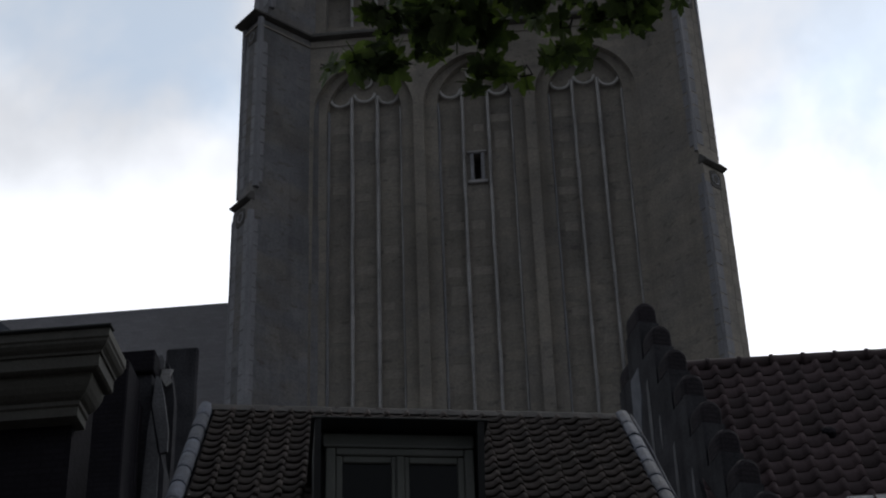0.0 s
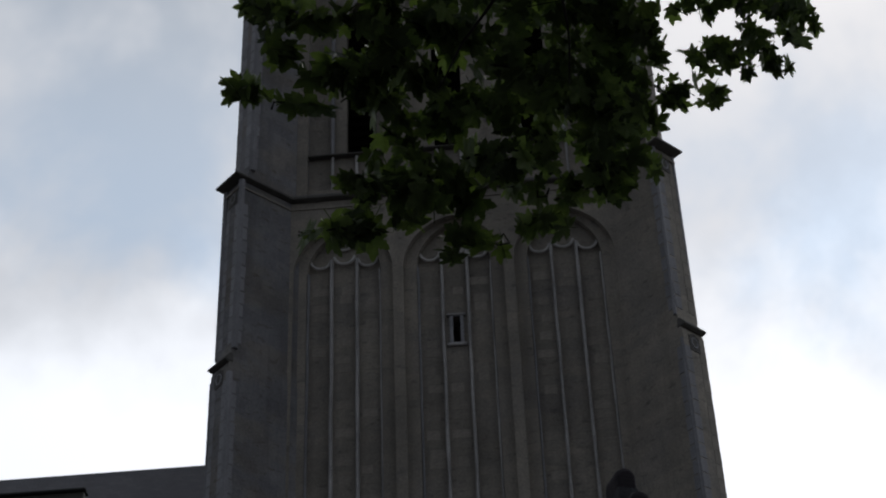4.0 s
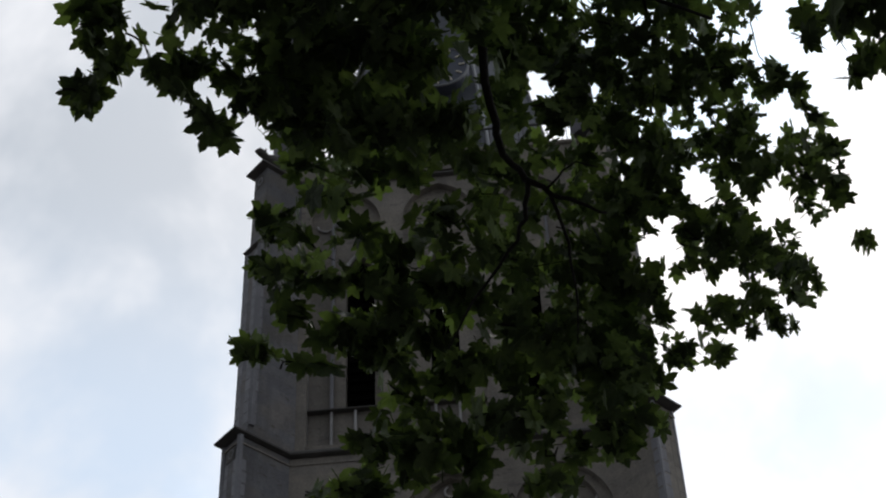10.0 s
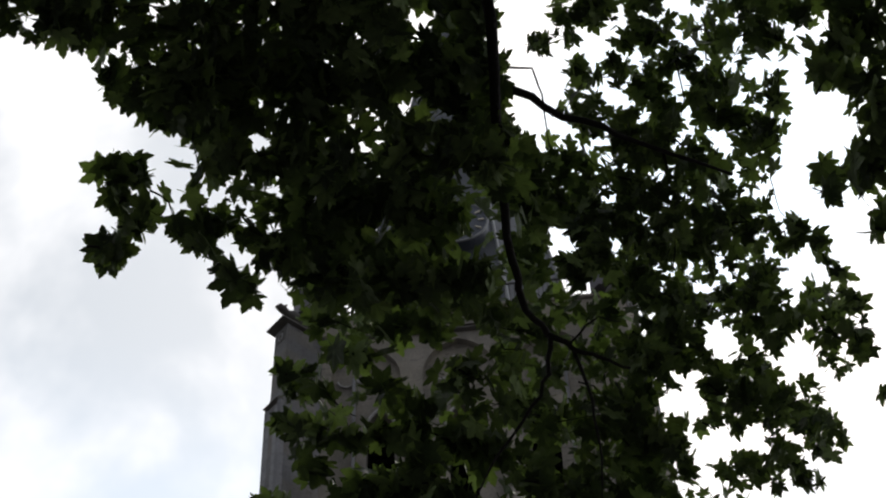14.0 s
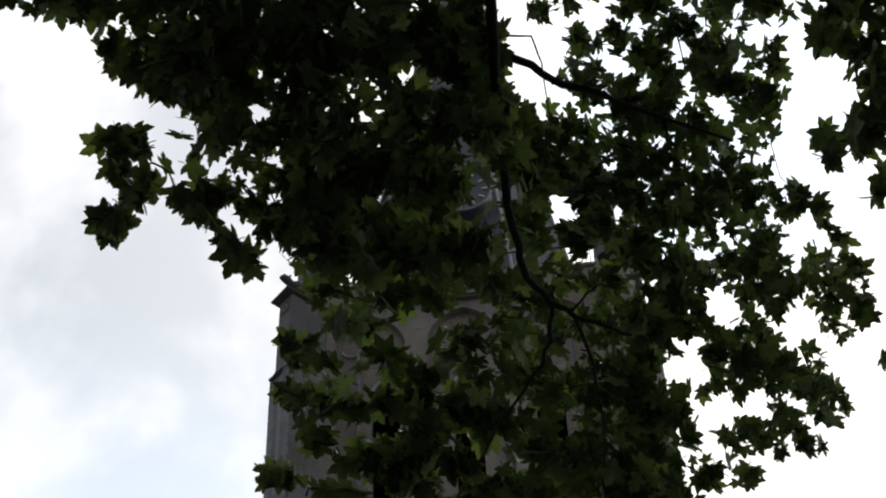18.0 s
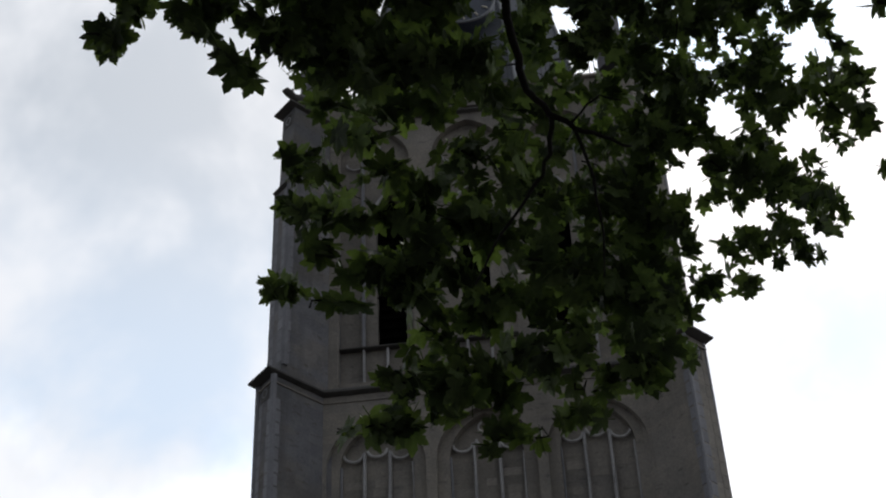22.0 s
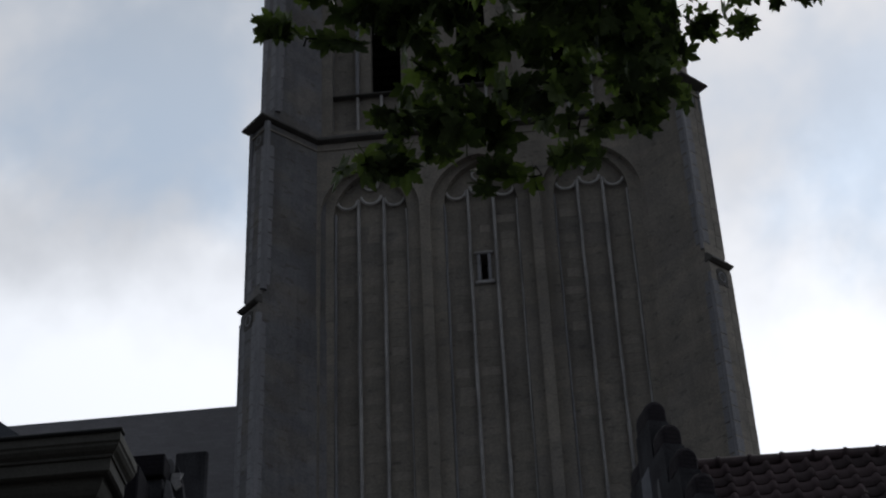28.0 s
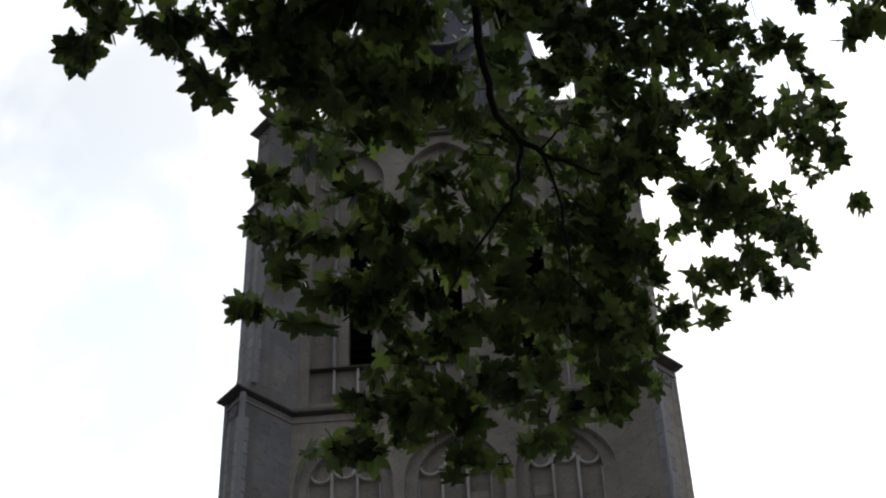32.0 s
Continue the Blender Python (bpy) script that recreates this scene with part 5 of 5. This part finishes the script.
spray((0.94, 6.44, 8.34), (1.16, 6.44, 8.12), 0.078, 1.5, 0.147)
spray((0.84, 6.75, 8.39), (0.94, 6.75, 8.37), 0.037, 1.2, 0.147)
spray((1.05, 6.15, 8.18), (1.14, 6.02, 8.11), 0.055, 1.2, 0.147)
spray((0.88, 6.67, 8.49), (0.92, 6.64, 8.38), 0.037, 1.0, 0.147)
spray((0.33, 4.87, 8.95), (0.57, 4.97, 8.96), 0.074, 1.2, 0.139)
spray((0.68, 5.08, 9.18), (0.77, 5.23, 8.99), 0.084, 1.8, 0.139)
spray((0.81, 4.81, 8.95), (0.92, 4.93, 8.82), 0.074, 1.7, 0.139)
spray((0.89, 4.88, 8.59), (1.15, 5.13, 8.55), 0.106, 1.1, 0.139)
spray((0.73, 4.99, 8.52), (0.92, 5.19, 8.58), 0.084, 1.4, 0.139)
spray((0.31, 4.96, 8.69), (0.64, 5.05, 8.43), 0.095, 1.0, 0.139)
spray((0.95, 4.91, 9.25), (1.28, 5.00, 9.30), 0.084, 1.0, 0.139)
spray((0.55, 4.74, 8.89), (0.63, 4.78, 8.88), 0.038, 1.2, 0.139)
spray((0.35, 6.27, 7.98), (0.57, 6.62, 7.73), 0.135, 1.1, 0.133)
spray((0.21, 6.38, 7.58), (0.45, 6.74, 7.36), 0.135, 1.2, 0.133)
spray((0.49, 6.28, 8.46), (0.67, 6.61, 8.25), 0.096, 0.9, 0.133)
spray((-0.10, 6.78, 7.90), (0.20, 7.04, 7.88), 0.113, 1.0, 0.133)
# unseen crown overhead, added and thickened to shade the leaves in view
spray((-2.5, -1, 8.5), (-2.5, 3, 9.6), 0.6, 2.2, 0.19)
spray((-1, -1, 9), (-1, 2.6, 10), 0.6, 2.2, 0.19)
spray((0.5, -1, 9.3), (0.5, 2.6, 10.2), 0.6, 2.2, 0.19)
spray((2, -1, 9.3), (2, 3.0, 10.2), 0.6, 2.2, 0.19)
spray((3.5, 0, 9), (3.2, 4.2, 10.2), 0.6, 2.2, 0.19)
spray((-3.6, 0, 7.6), (-3.2, 3.4, 8.8), 0.6, 2.2, 0.19)
spray((0, 2.2, 9.6), (2, 4, 10.6), 0.6, 2.2, 0.19)
spray((-2, 1.5, 9.4), (0, 3.2, 10.4), 0.6, 2.2, 0.19)

foliage = bpy.data.meshes.new("foliage")
foliage.from_pydata(np.concatenate(STUFF_V).tolist(), [], STUFF_F)
foliage.materials.append(LEAF)
crown = new("foliage", foliage)
crown.parent = tree
crown.matrix_parent_inverse = world_of(tree).inverted()
tagged(crown, "mass of dark green lobed leaves", kind="stuff")

inv = world_of(tree).inverted()
for k, s, m, p in SINGLE:
    ob = new("leaf", LEAF_MESHES[k])
    ob.parent = tree
    ob.matrix_parent_inverse = inv
    m4 = m.to_4x4() @ Matrix.Diagonal((s, s, s, 1))
    m4.translation = p
    ob.matrix_basis = m4

# ---- middle house with pantiled roof and dormer ----
RL, RR = Vector((-3.77, 16.62, 10.82)), Vector((0.40, 17.43, 10.80))
PITCH = radians(42.8)
DOWN = Vector((0.125 * math.cos(PITCH), -0.992 * math.cos(PITCH), -math.sin(PITCH)))
ALONG = (RR - RL).normalized()
UPN = ALONG.cross(DOWN).normalized()
if UPN.z < 0:
    UPN = -UPN
ROOF_LEN, ROOF_WIDE = 4.3, (RR - RL).length
house = thing("middle_house", ((RL.x + RR.x) / 2, 16, 0), "narrow house with brown pantiled roof and one dormer", "house")
bm = bmesh.new()
eL, eR = RL + DOWN * ROOF_LEN, RR + DOWN * ROOF_LEN
bL, bR = RL + Vector((-0.6, 3.3, -2.9)), RR + Vector((-0.6, 3.3, -2.9))
loft(bm, [[p - UPN * 0.035 for p in (eL, RL, bL)], [p - UPN * 0.035 for p in (eR, RR, bR)]])
part("roof", bm, NEAR_BLACK, house)
bm = bmesh.new()
base = [eL + DOWN * -0.4, eR + DOWN * -0.4, bR, bL]
loft(bm, [[(p.x, p.y, 0) for p in base], [(p.x, p.y, min(p.z - 0.15, 8.0)) for p in base]])
part("wall", bm, PLASTER, house)


def pantile_mesh(name, wide, long, material, lift=0.021, roll_up=0.040):
    """One S-shaped clay pantile: across x, down -y, thickness in z."""
    n = 13
    prof = []
    for i in range(n):
        u = i / (n - 1)
        z = -0.016 * math.sin(math.pi * u / 0.66) if u < 0.66 else roll_up * math.sin(math.pi * (u - 0.66) / 0.40)
        prof.append((u * wide * 1.08, z + 0.004))
    bm = bmesh.new()
    rows = []
    for y, raised in ((0.02, -0.008), (-long, lift)):
        for dz in (0.0, -0.016):
            rows.append([bm.verts.new((x, y, z + raised + dz)) for x, z in prof])
    a, b, c, d = rows
    for i in range(n - 1):
        bm.faces.new((a[i], c[i], c[i + 1], a[i + 1]))
        bm.faces.new((b[i], b[i + 1], d[i + 1], d[i]))
        bm.faces.new((c[i], d[i], d[i + 1], c[i + 1]))
    for r, s in ((0, 0), (n - 1, n - 1)):
        bm.faces.new((a[r], b[r], d[r], c[r]))
    bmesh.ops.recalc_face_normals(bm, faces=bm.faces)
    me = bpy.data.meshes.new(name)
    bm.to_mesh(me)
    bm.free()
    me.materials.append(material)
    for p in me.polygons:
        p.use_smooth = True
    return me


def lay_tiles(parent, corner, along, down, up, wide, rows, cols, gauge, width, me, skip=None):
    """Courses of tiles from the ridge downwards."""
    rnd = random.Random(7)
    inv = world_of(parent).inverted()
    for j in range(rows):
        for i in range(cols):
            if skip and skip(i * width, j * gauge):
                continue
            p = corner + along * (i * width + rnd.uniform(-0.006, 0.006)) + down * (j * gauge + 0.03 + rnd.uniform(-0.008, 0.008)) + up * 0.02
            yv = (-down + up * rnd.uniform(-0.015, 0.015)).normalized()
            xv = (along - yv * along.dot(yv)).normalized()
            m = Matrix((xv, yv, xv.cross(yv))).transposed().to_4x4()
            m.translation = p
            ob = new("tile", me)
            ob.parent = parent
            ob.matrix_parent_inverse = inv
            ob.matrix_basis = m


# dormer
HAX = Vector((ALONG.x, ALONG.y, 0)).normalized()
FWD = Vector((HAX.y, -HAX.x, 0))
D0 = Vector((-1.55, 13.95, -0.17))


def dbox(u0, u1, f0, f1, z0, z1, bevel=0.0):
    """A box in the dormer's own axes: u along its front, f towards the street."""
    bm = boxed(u0, u1, -f1, -f0, z0, z1, bevel)
    m = Matrix((HAX, -FWD, Vector((0, 0, 1)))).transposed().to_4x4()
    m.translation = D0
    bmesh.ops.transform(bm, matrix=m, verts=bm.verts)
    return bm


dormer = part("dormer", dbox(-0.64, 0.66, -2.6, -0.02, 7.0, 9.148), DARK_PAINT, house, "flat-roofed dormer with grey-green casement window")
part("dormer_roof", dbox(-0.73, 0.77, -2.6, 0.22, 9.152, 9.172, 0.005), DARK_PAINT, dormer)
part("frieze", dbox(-0.63, 0.66, 0.0, 0.05, 8.985, 9.10, 0.008), PAINT, dormer)
part("frieze_bead", dbox(-0.62, 0.64, 0.0, 0.075, 8.958, 8.983, 0.006), PAINT, dormer)


def hood_side(u0, u1):
    """A side board of the dormer's hood, deepest at the top."""
    ring = [(-0.4, 7.0), (0.03, 7.0), (0.04, 8.2), (0.21, 9.148), (-0.4, 9.148)]
    at_ = lambda u: [tuple(D0 + HAX * u + FWD * f + Vector((0, 0, z))) for f, z in ring]
    return loft(bmesh.new(), [at_(u0), at_(u1)])


part("cheek_board", hood_side(-0.70, -0.645), DARK_PAINT, dormer)
part("cheek_board", hood_side(0.675, 0.73), DARK_PAINT, dormer)
win = part("window", dbox(-0.61, 0.61, -0.01, 0.02, 7.2, 8.955), DARK_PAINT, dormer, "grey-green casement window with two panes")
WU = 0.024
for e in (-1, 1):
    u = WU + e * 0.585
    part("jamb", dbox(u - 0.042, u + 0.042, 0.0, 0.07, 7.2, 8.955, 0.01), PAINT, win)
part("head", dbox(WU - 0.541, WU + 0.541, 0.0, 0.068, 8.885, 8.955, 0.01), PAINT, win)
for e in (-1, 1):
    part("sash_stile", dbox(WU + e * 0.512 - 0.028, WU + e * 0.512 + 0.028, 0.02, 0.06, 7.2, 8.882, 0.008), PAINT, win)
    part("sash_stile", dbox(WU + e * 0.055 - 0.019, WU + e * 0.055 + 0.019, 0.02, 0.06, 7.2, 8.882, 0.006), PAINT, win)
    u0, u1 = sorted((WU + e * 0.075, WU + e * 0.483))
    part("sash_rail", dbox(u0, u1, 0.02, 0.058, 8.82, 8.882, 0.008), PAINT, win)
    part("pane", dbox(u0, u1, 0.03, 0.036, 7.2, 8.82), GLASS, win)
part("mullion", dbox(WU - 0.034, WU + 0.034, 0.01, 0.075, 7.2, 8.882, 0.01), PAINT, win)


def roll(name, a, b, r, piece, material, parent, collar=0.16):
    """A line of half-round coping pieces from a to b."""
    a, b = Vector(a), Vector(b)
    n = max(1, round((b - a).length / piece))
    rnd = random.Random(3)
    for i in range(n):
        p, q = a.lerp(b, i / n), a.lerp(b, (i + 1.03) / n)
        k = 1 + rnd.uniform(-0.025, 0.025)
        part(name, tube([p, p.lerp(q, 0.10), p.lerp(q, 0.13), q], [r * (1 + collar) * k, r * (0.98 + collar) * k, r * 0.97 * k, r * 0.95 * k], 10), material, parent, smooth=True)


roll("coping", eL - ALONG * 0.055 + UPN * 0.005, RL - ALONG * 0.055 + UPN * 0.005, 0.078, 0.5, COPING, house, 0.02)
roll("coping", eR + ALONG * 0.06 + UPN * 0.01, RR + ALONG * 0.06 + UPN * 0.01, 0.085, 0.5, COPING, house, 0.02)
part("flashing", tube([RR + ALONG * 0.155 + UPN * 0.035, RR.lerp(eR, 0.3) + ALONG * 0.165 + UPN * 0.045, RR.lerp(eR, 0.6) + ALONG * 0.15 + UPN * 0.035, eR + ALONG * 0.16 + UPN * 0.04], [0.011, 0.008, 0.012, 0.009], 8), COPING, house, "pale lead edge of the coping", smooth=True)
MORTARED = worn("grey brown ridge mortar", (0.050, 0.046, 0.044), (0.088, 0.082, 0.078), 0.95, 4, 50, 0.6, stain=0.4)
bm = bmesh.new()
ridge_rnd = random.Random(9)
loft(bm, [[p - UPN * 0.02, p + UPN * (0.052 + w), p + UPN * (0.048 + w) + DOWN * 0.05, p + UPN * 0.03 + DOWN * (0.135 + 1.5 * w), p - UPN * 0.02 + DOWN * 0.13] for p, w in ((RL.lerp(RR, i / 24), ridge_rnd.uniform(-0.008, 0.008)) for i in range(25))])
part("ridge_mortar", bm, MORTARED, house, "uneven mortared ridge")
roll("ridge_tile", RL - UPN * 0.02, RR - UPN * 0.02, 0.072, 0.42, TILE, house, 0.02)
PAN = pantile_mesh("tile", 0.198, 0.262, TILE)
lay_tiles(house, RL + ALONG * 0.05 + DOWN * 0.07, ALONG, DOWN, UPN, ROOF_WIDE, 17, 21, 0.236, 0.1985, PAN, lambda a, d: 1.45 < a < 2.3 and d > 2.6)

# ---- right house: stepped gable with round caps, red pantiles ----
right = thing("gabled_house", (4, 18.3, 0), "house with round-capped stepped gable and dull red pantiles", "house")
GX1, RY, RZ = 1.400, 22.938, 14.425
P2 = radians(53)
R2 = Vector((0.9997, 0.024, 0))
D2 = Vector((0.024 * math.cos(P2), -0.9997 * math.cos(P2), -math.sin(P2)))
U2 = R2.cross(-D2).normalized()
TOP2 = Vector((GX1, RY, RZ))
BACK2 = Vector((-D2.x, -D2.y, D2.z))
bm = bmesh.new()
loft(bm, [[tuple(p + D2 * 6 - U2 * 0.06), tuple(p - U2 * 0.06), tuple(p + BACK2 * 6)] for p in (TOP2 - R2 * 0.02, TOP2 + R2 * 9.0)])
part("roof", bm, NEAR_BLACK, right)
part("wall", boxed(GX1 + 1.6, 10.4, RY - 2.9, RY + 3.4, 0, RZ - 4.9), PLASTER, right)
GRUN, GSIDE, GTOP = Vector((0.342, -0.940, 0)), Vector((0.940, 0.342, 0)), Vector((0.988, 22.650, 15.262))


def gable_block(s0, s1, w0, w1, z0, z1, round_top=0.0):
    """A block of the stepped gable, in its own axes, with a half-round top."""
    prof = [(w0, z0), (w1, z0)]
    mid, half = (w0 + w1) / 2, (w1 - w0) / 2
    if round_top:
        prof += [(mid + half * math.cos(math.pi * i / 10), z1 - round_top + round_top * math.sin(math.pi * i / 10)) for i in range(11)]
    else:
        prof += [(w1, z1), (w0, z1)]
    at_ = lambda s, q: [tuple(Vector((GTOP.x, GTOP.y, 0)) + GRUN * s + GSIDE * (mid + (w - mid) * q) + Vector((0, 0, z if z < z1 - 0.3 else z1 - 0.3 + (z - z1 + 0.3) * q))) for w, z in prof]
    return loft(bmesh.new(), [at_(s0, 0.72), at_(s0 + 0.03, 0.9), at_(s0 + 0.1, 1.0), at_(s1 - 0.1, 1.0), at_(s1 - 0.03, 0.9), at_(s1, 0.72)])


def gable_slab(s0, s1, w0, w1, z0, z1):
    """A flat length of the gable wall, flush with its neighbours."""
    at_ = lambda q: [tuple(Vector((GTOP.x, GTOP.y, z)) + GRUN * q + GSIDE * w) for w, z in ((w0, z0), (w1, z0), (w1, z1), (w0, z1))]
    return loft(bmesh.new(), [at_(s0), at_(s1)])


part("gable_wall", gable_slab(-4.4, 4.4, -0.17, 0.17, 0, 8.6), PLASTER, right)
for j in range(-9, 10):
    s, zt = 0.432 * j + (0.06 if j > 0 else -0.06 if j < 0 else 0), GTOP.z - 0.625 * abs(j)
    half = 0.2155 if j else 0.2755
    part("gable_step", gable_slab(s - half, s + half, -0.149, 0.149, 8.604, zt - 0.36), SOOT, right)
    part("step_cap", gable_block(s - half + 0.004, s + half - 0.004, -0.153, 0.153, zt - 0.356, zt, 0.153), BRICK, right, "soot-black round-topped step")


def streak(s0, s1, z0, z1):
    """A thin pale run of mortar on the street face of the gable, tapering downwards."""
    mid = (s0 + s1) / 2
    ring = [(mid - 0.01, z0), (mid + 0.015, z0 + 0.02), (s1, z0 + (z1 - z0) * 0.6), (s1 - 0.02, z1), (s0, z1 - 0.04), (s0 - 0.02, z0 + (z1 - z0) * 0.5)]
    at_ = lambda w: [tuple(Vector((GTOP.x, GTOP.y, 0)) + GRUN * s + GSIDE * w + Vector((0, 0, z))) for s, z in ring]
    return loft(bmesh.new(), [at_(-0.149), at_(-0.158)])


for s0, s1, z0, z1 in ((-0.22, 0.12, 13.1, 14.25), (0.33, 0.42, 12.6, 13.9), (0.66, 0.71, 12.7, 13.2), (1.02, 1.1, 11.5, 12.6), (1.52, 1.58, 11.5, 12.0)):
    part("mortar_streak", streak(s0, s1, z0, z1), MORTAR if s0 < 0 else PLASTER, right, "pale run of mortar")
roll("ridge_tile", TOP2 + Vector((0, 0, 0.02)), TOP2 + R2 * 8.9 + Vector((0, 0, 0.02)), 0.10, 0.455, RED_TILE, right)
PAN2 = pantile_mesh("tile", 0.278, 0.36, RED_TILE, 0.013, 0.055)
lay_tiles(right, TOP2 + R2 * 0.02 - Vector((0, 0, 0.02)), R2, D2, U2, 8, 14, 17, 0.33, 0.28, PAN2)
sky_at = TOP2 + R2 * 1.62 + D2 * 4.22
bm = boxed(0, 1.0, -0.5, 0.02, -0.3, 0.07, 0.02)
m = Matrix((R2, -D2, U2)).transposed().to_4x4()
m.translation = sky_at
bmesh.ops.transform(bm, matrix=m, verts=bm.verts)
part("skylight", bm, LEAD, right, "small lead-framed roof light")
hole_at = TOP2 + R2 * 1.74 + D2 * 2.42 + U2 * 0.03
part("vent_tile", tube([hole_at - U2 * 0.02, hole_at + U2 * 0.06, hole_at + U2 * 0.09], [0.1, 0.09, 0.04], 10), NEAR_BLACK, right, "dark round vent tile")

# ---- left house: heavy classical cornice ----
left = thing("corniced_house", (-9, 18, 0), "house with heavy stone-coloured classical cornice", "house")
LX, LY, LZ = -4.14, 14.0, 10.28


def moulding(name, profile, material):
    """A length of cornice along the front, mitred round the house corner; profile: (set back, depth below the top)."""
    stations = (lambda o, d: (-13, LY + o, LZ - d), lambda o, d: (LX - o, LY + o, LZ - d), lambda o, d: (LX - o, LY + 0.62, LZ - d))
    rings = [[at_(o, d) for o, d in profile] + [at_(0.5, profile[-1][1]), at_(0.5, profile[0][1])] for at_ in stations]
    part(name, loft(bmesh.new(), rings), material, left, smooth=False)


moulding("crown_moulding", [(0.0, 0.002), (0.0, 0.085), (0.015, 0.10), (0.02, 0.125), (0.045, 0.155), (0.08, 0.18), (0.085, 0.205)], CREAM)
moulding("corona", [(0.105, 0.208), (0.105, 0.33), (0.13, 0.345)], CREAM)
moulding("cove", [(0.185, 0.348), (0.195, 0.40), (0.215, 0.45), (0.245, 0.495), (0.285, 0.53), (0.325, 0.55)], CREAM)
moulding("lower_fillet", [(0.315, 0.553), (0.315, 0.595), (0.335, 0.61), (0.335, 0.70)], CREAM)
part("gutter", boxed(-13, LX + 0.02, LY - 0.03, LY + 0.1, LZ, LZ + 0.035, 0.01), DARK_PAINT, left)
# these walls are coloured black for the shade beside the cornice
part("wall", boxed(-13, LX - 0.42, LY + 0.502, LY + 1.1, 0, LZ - 0.02), NEAR_BLACK, left)
part("rear_wall", boxed(-13, -5.44, 19.3, 19.9, 0, 13.1, 0.02), NEAR_BLACK, left)
# chimneys and walls between the houses and the church
ch = thing("chimney", (-5.6, 20.4, 0), "dark sooty chimney stack with a black cap", "chimney")
part("shaft", boxed(-6.0, -5.33, 20.04, 20.5, 0, 13.29, 0.01), SOOT, ch)
part("cap", boxed(-6.03, -5.30, 19.96, 20.3, 13.292, 13.61, 0.015), NEAR_BLACK, ch)
part("base", boxed(-6.3, -5.42, 19.84, 20.03, 0, 12.82, 0.02), NEAR_BLACK, ch)
part("shoulder", boxed(-6.3, -5.60, 19.72, 19.835, 0, 12.45, 0.03), NEAR_BLACK, ch)
ch = thing("chimney", (-5.85, 24, 0), "dark slate-grey plastered chimney stack", "chimney")
part("shaft", boxed(-6.10, -5.61, 23.6, 23.72, 0, 15.80, 0.03), SOOT, ch)
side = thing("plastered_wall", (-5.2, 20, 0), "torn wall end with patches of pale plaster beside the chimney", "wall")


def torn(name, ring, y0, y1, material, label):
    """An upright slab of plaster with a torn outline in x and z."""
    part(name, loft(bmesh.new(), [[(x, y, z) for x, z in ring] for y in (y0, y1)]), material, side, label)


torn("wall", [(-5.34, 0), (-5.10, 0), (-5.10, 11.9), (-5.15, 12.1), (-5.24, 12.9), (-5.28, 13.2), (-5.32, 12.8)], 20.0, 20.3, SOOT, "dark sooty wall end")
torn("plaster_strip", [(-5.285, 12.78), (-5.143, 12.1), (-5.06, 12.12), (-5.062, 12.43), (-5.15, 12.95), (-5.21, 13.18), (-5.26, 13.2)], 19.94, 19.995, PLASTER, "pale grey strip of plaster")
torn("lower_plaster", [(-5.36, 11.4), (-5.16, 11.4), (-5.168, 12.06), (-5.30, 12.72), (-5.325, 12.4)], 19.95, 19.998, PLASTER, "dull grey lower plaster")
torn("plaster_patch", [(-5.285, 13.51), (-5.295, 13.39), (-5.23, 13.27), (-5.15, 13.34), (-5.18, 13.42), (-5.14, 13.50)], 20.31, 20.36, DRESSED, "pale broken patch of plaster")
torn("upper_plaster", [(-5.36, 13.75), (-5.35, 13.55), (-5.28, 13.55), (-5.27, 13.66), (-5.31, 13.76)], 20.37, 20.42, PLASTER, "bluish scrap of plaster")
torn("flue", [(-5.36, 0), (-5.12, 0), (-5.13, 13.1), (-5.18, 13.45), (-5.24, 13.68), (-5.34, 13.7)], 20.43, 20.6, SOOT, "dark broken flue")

# ---- a further house roof behind the cornice, and an added unseen row that blocks light ----
far = thing("slate_roofed_house", (-12, 28, 0), "house with dark purple-grey slate roof behind the cornice", "house")
part("wall", boxed(-13.2, -8.6, 26.05, 34, 0, 16.9), SOOT, far)
bm = bmesh.new()
loft(bm, [[(-13.4, y, 16.9), (-8.3, y, 16.9), (-10.85, y, 19.05)] for y in (26.0, 34.2)])
part("roof", bm, SLATE, far)
# added out of view: darkens the house fronts and the window reflections
row = thing("unseen_row", (0, -9.5, 0), "plain dark house fronts, unseen, added behind the camera to block light", "house", kind="structure")
part("wall", boxed(-30, 30, -12, -9, 0, 15), BRICK, row)
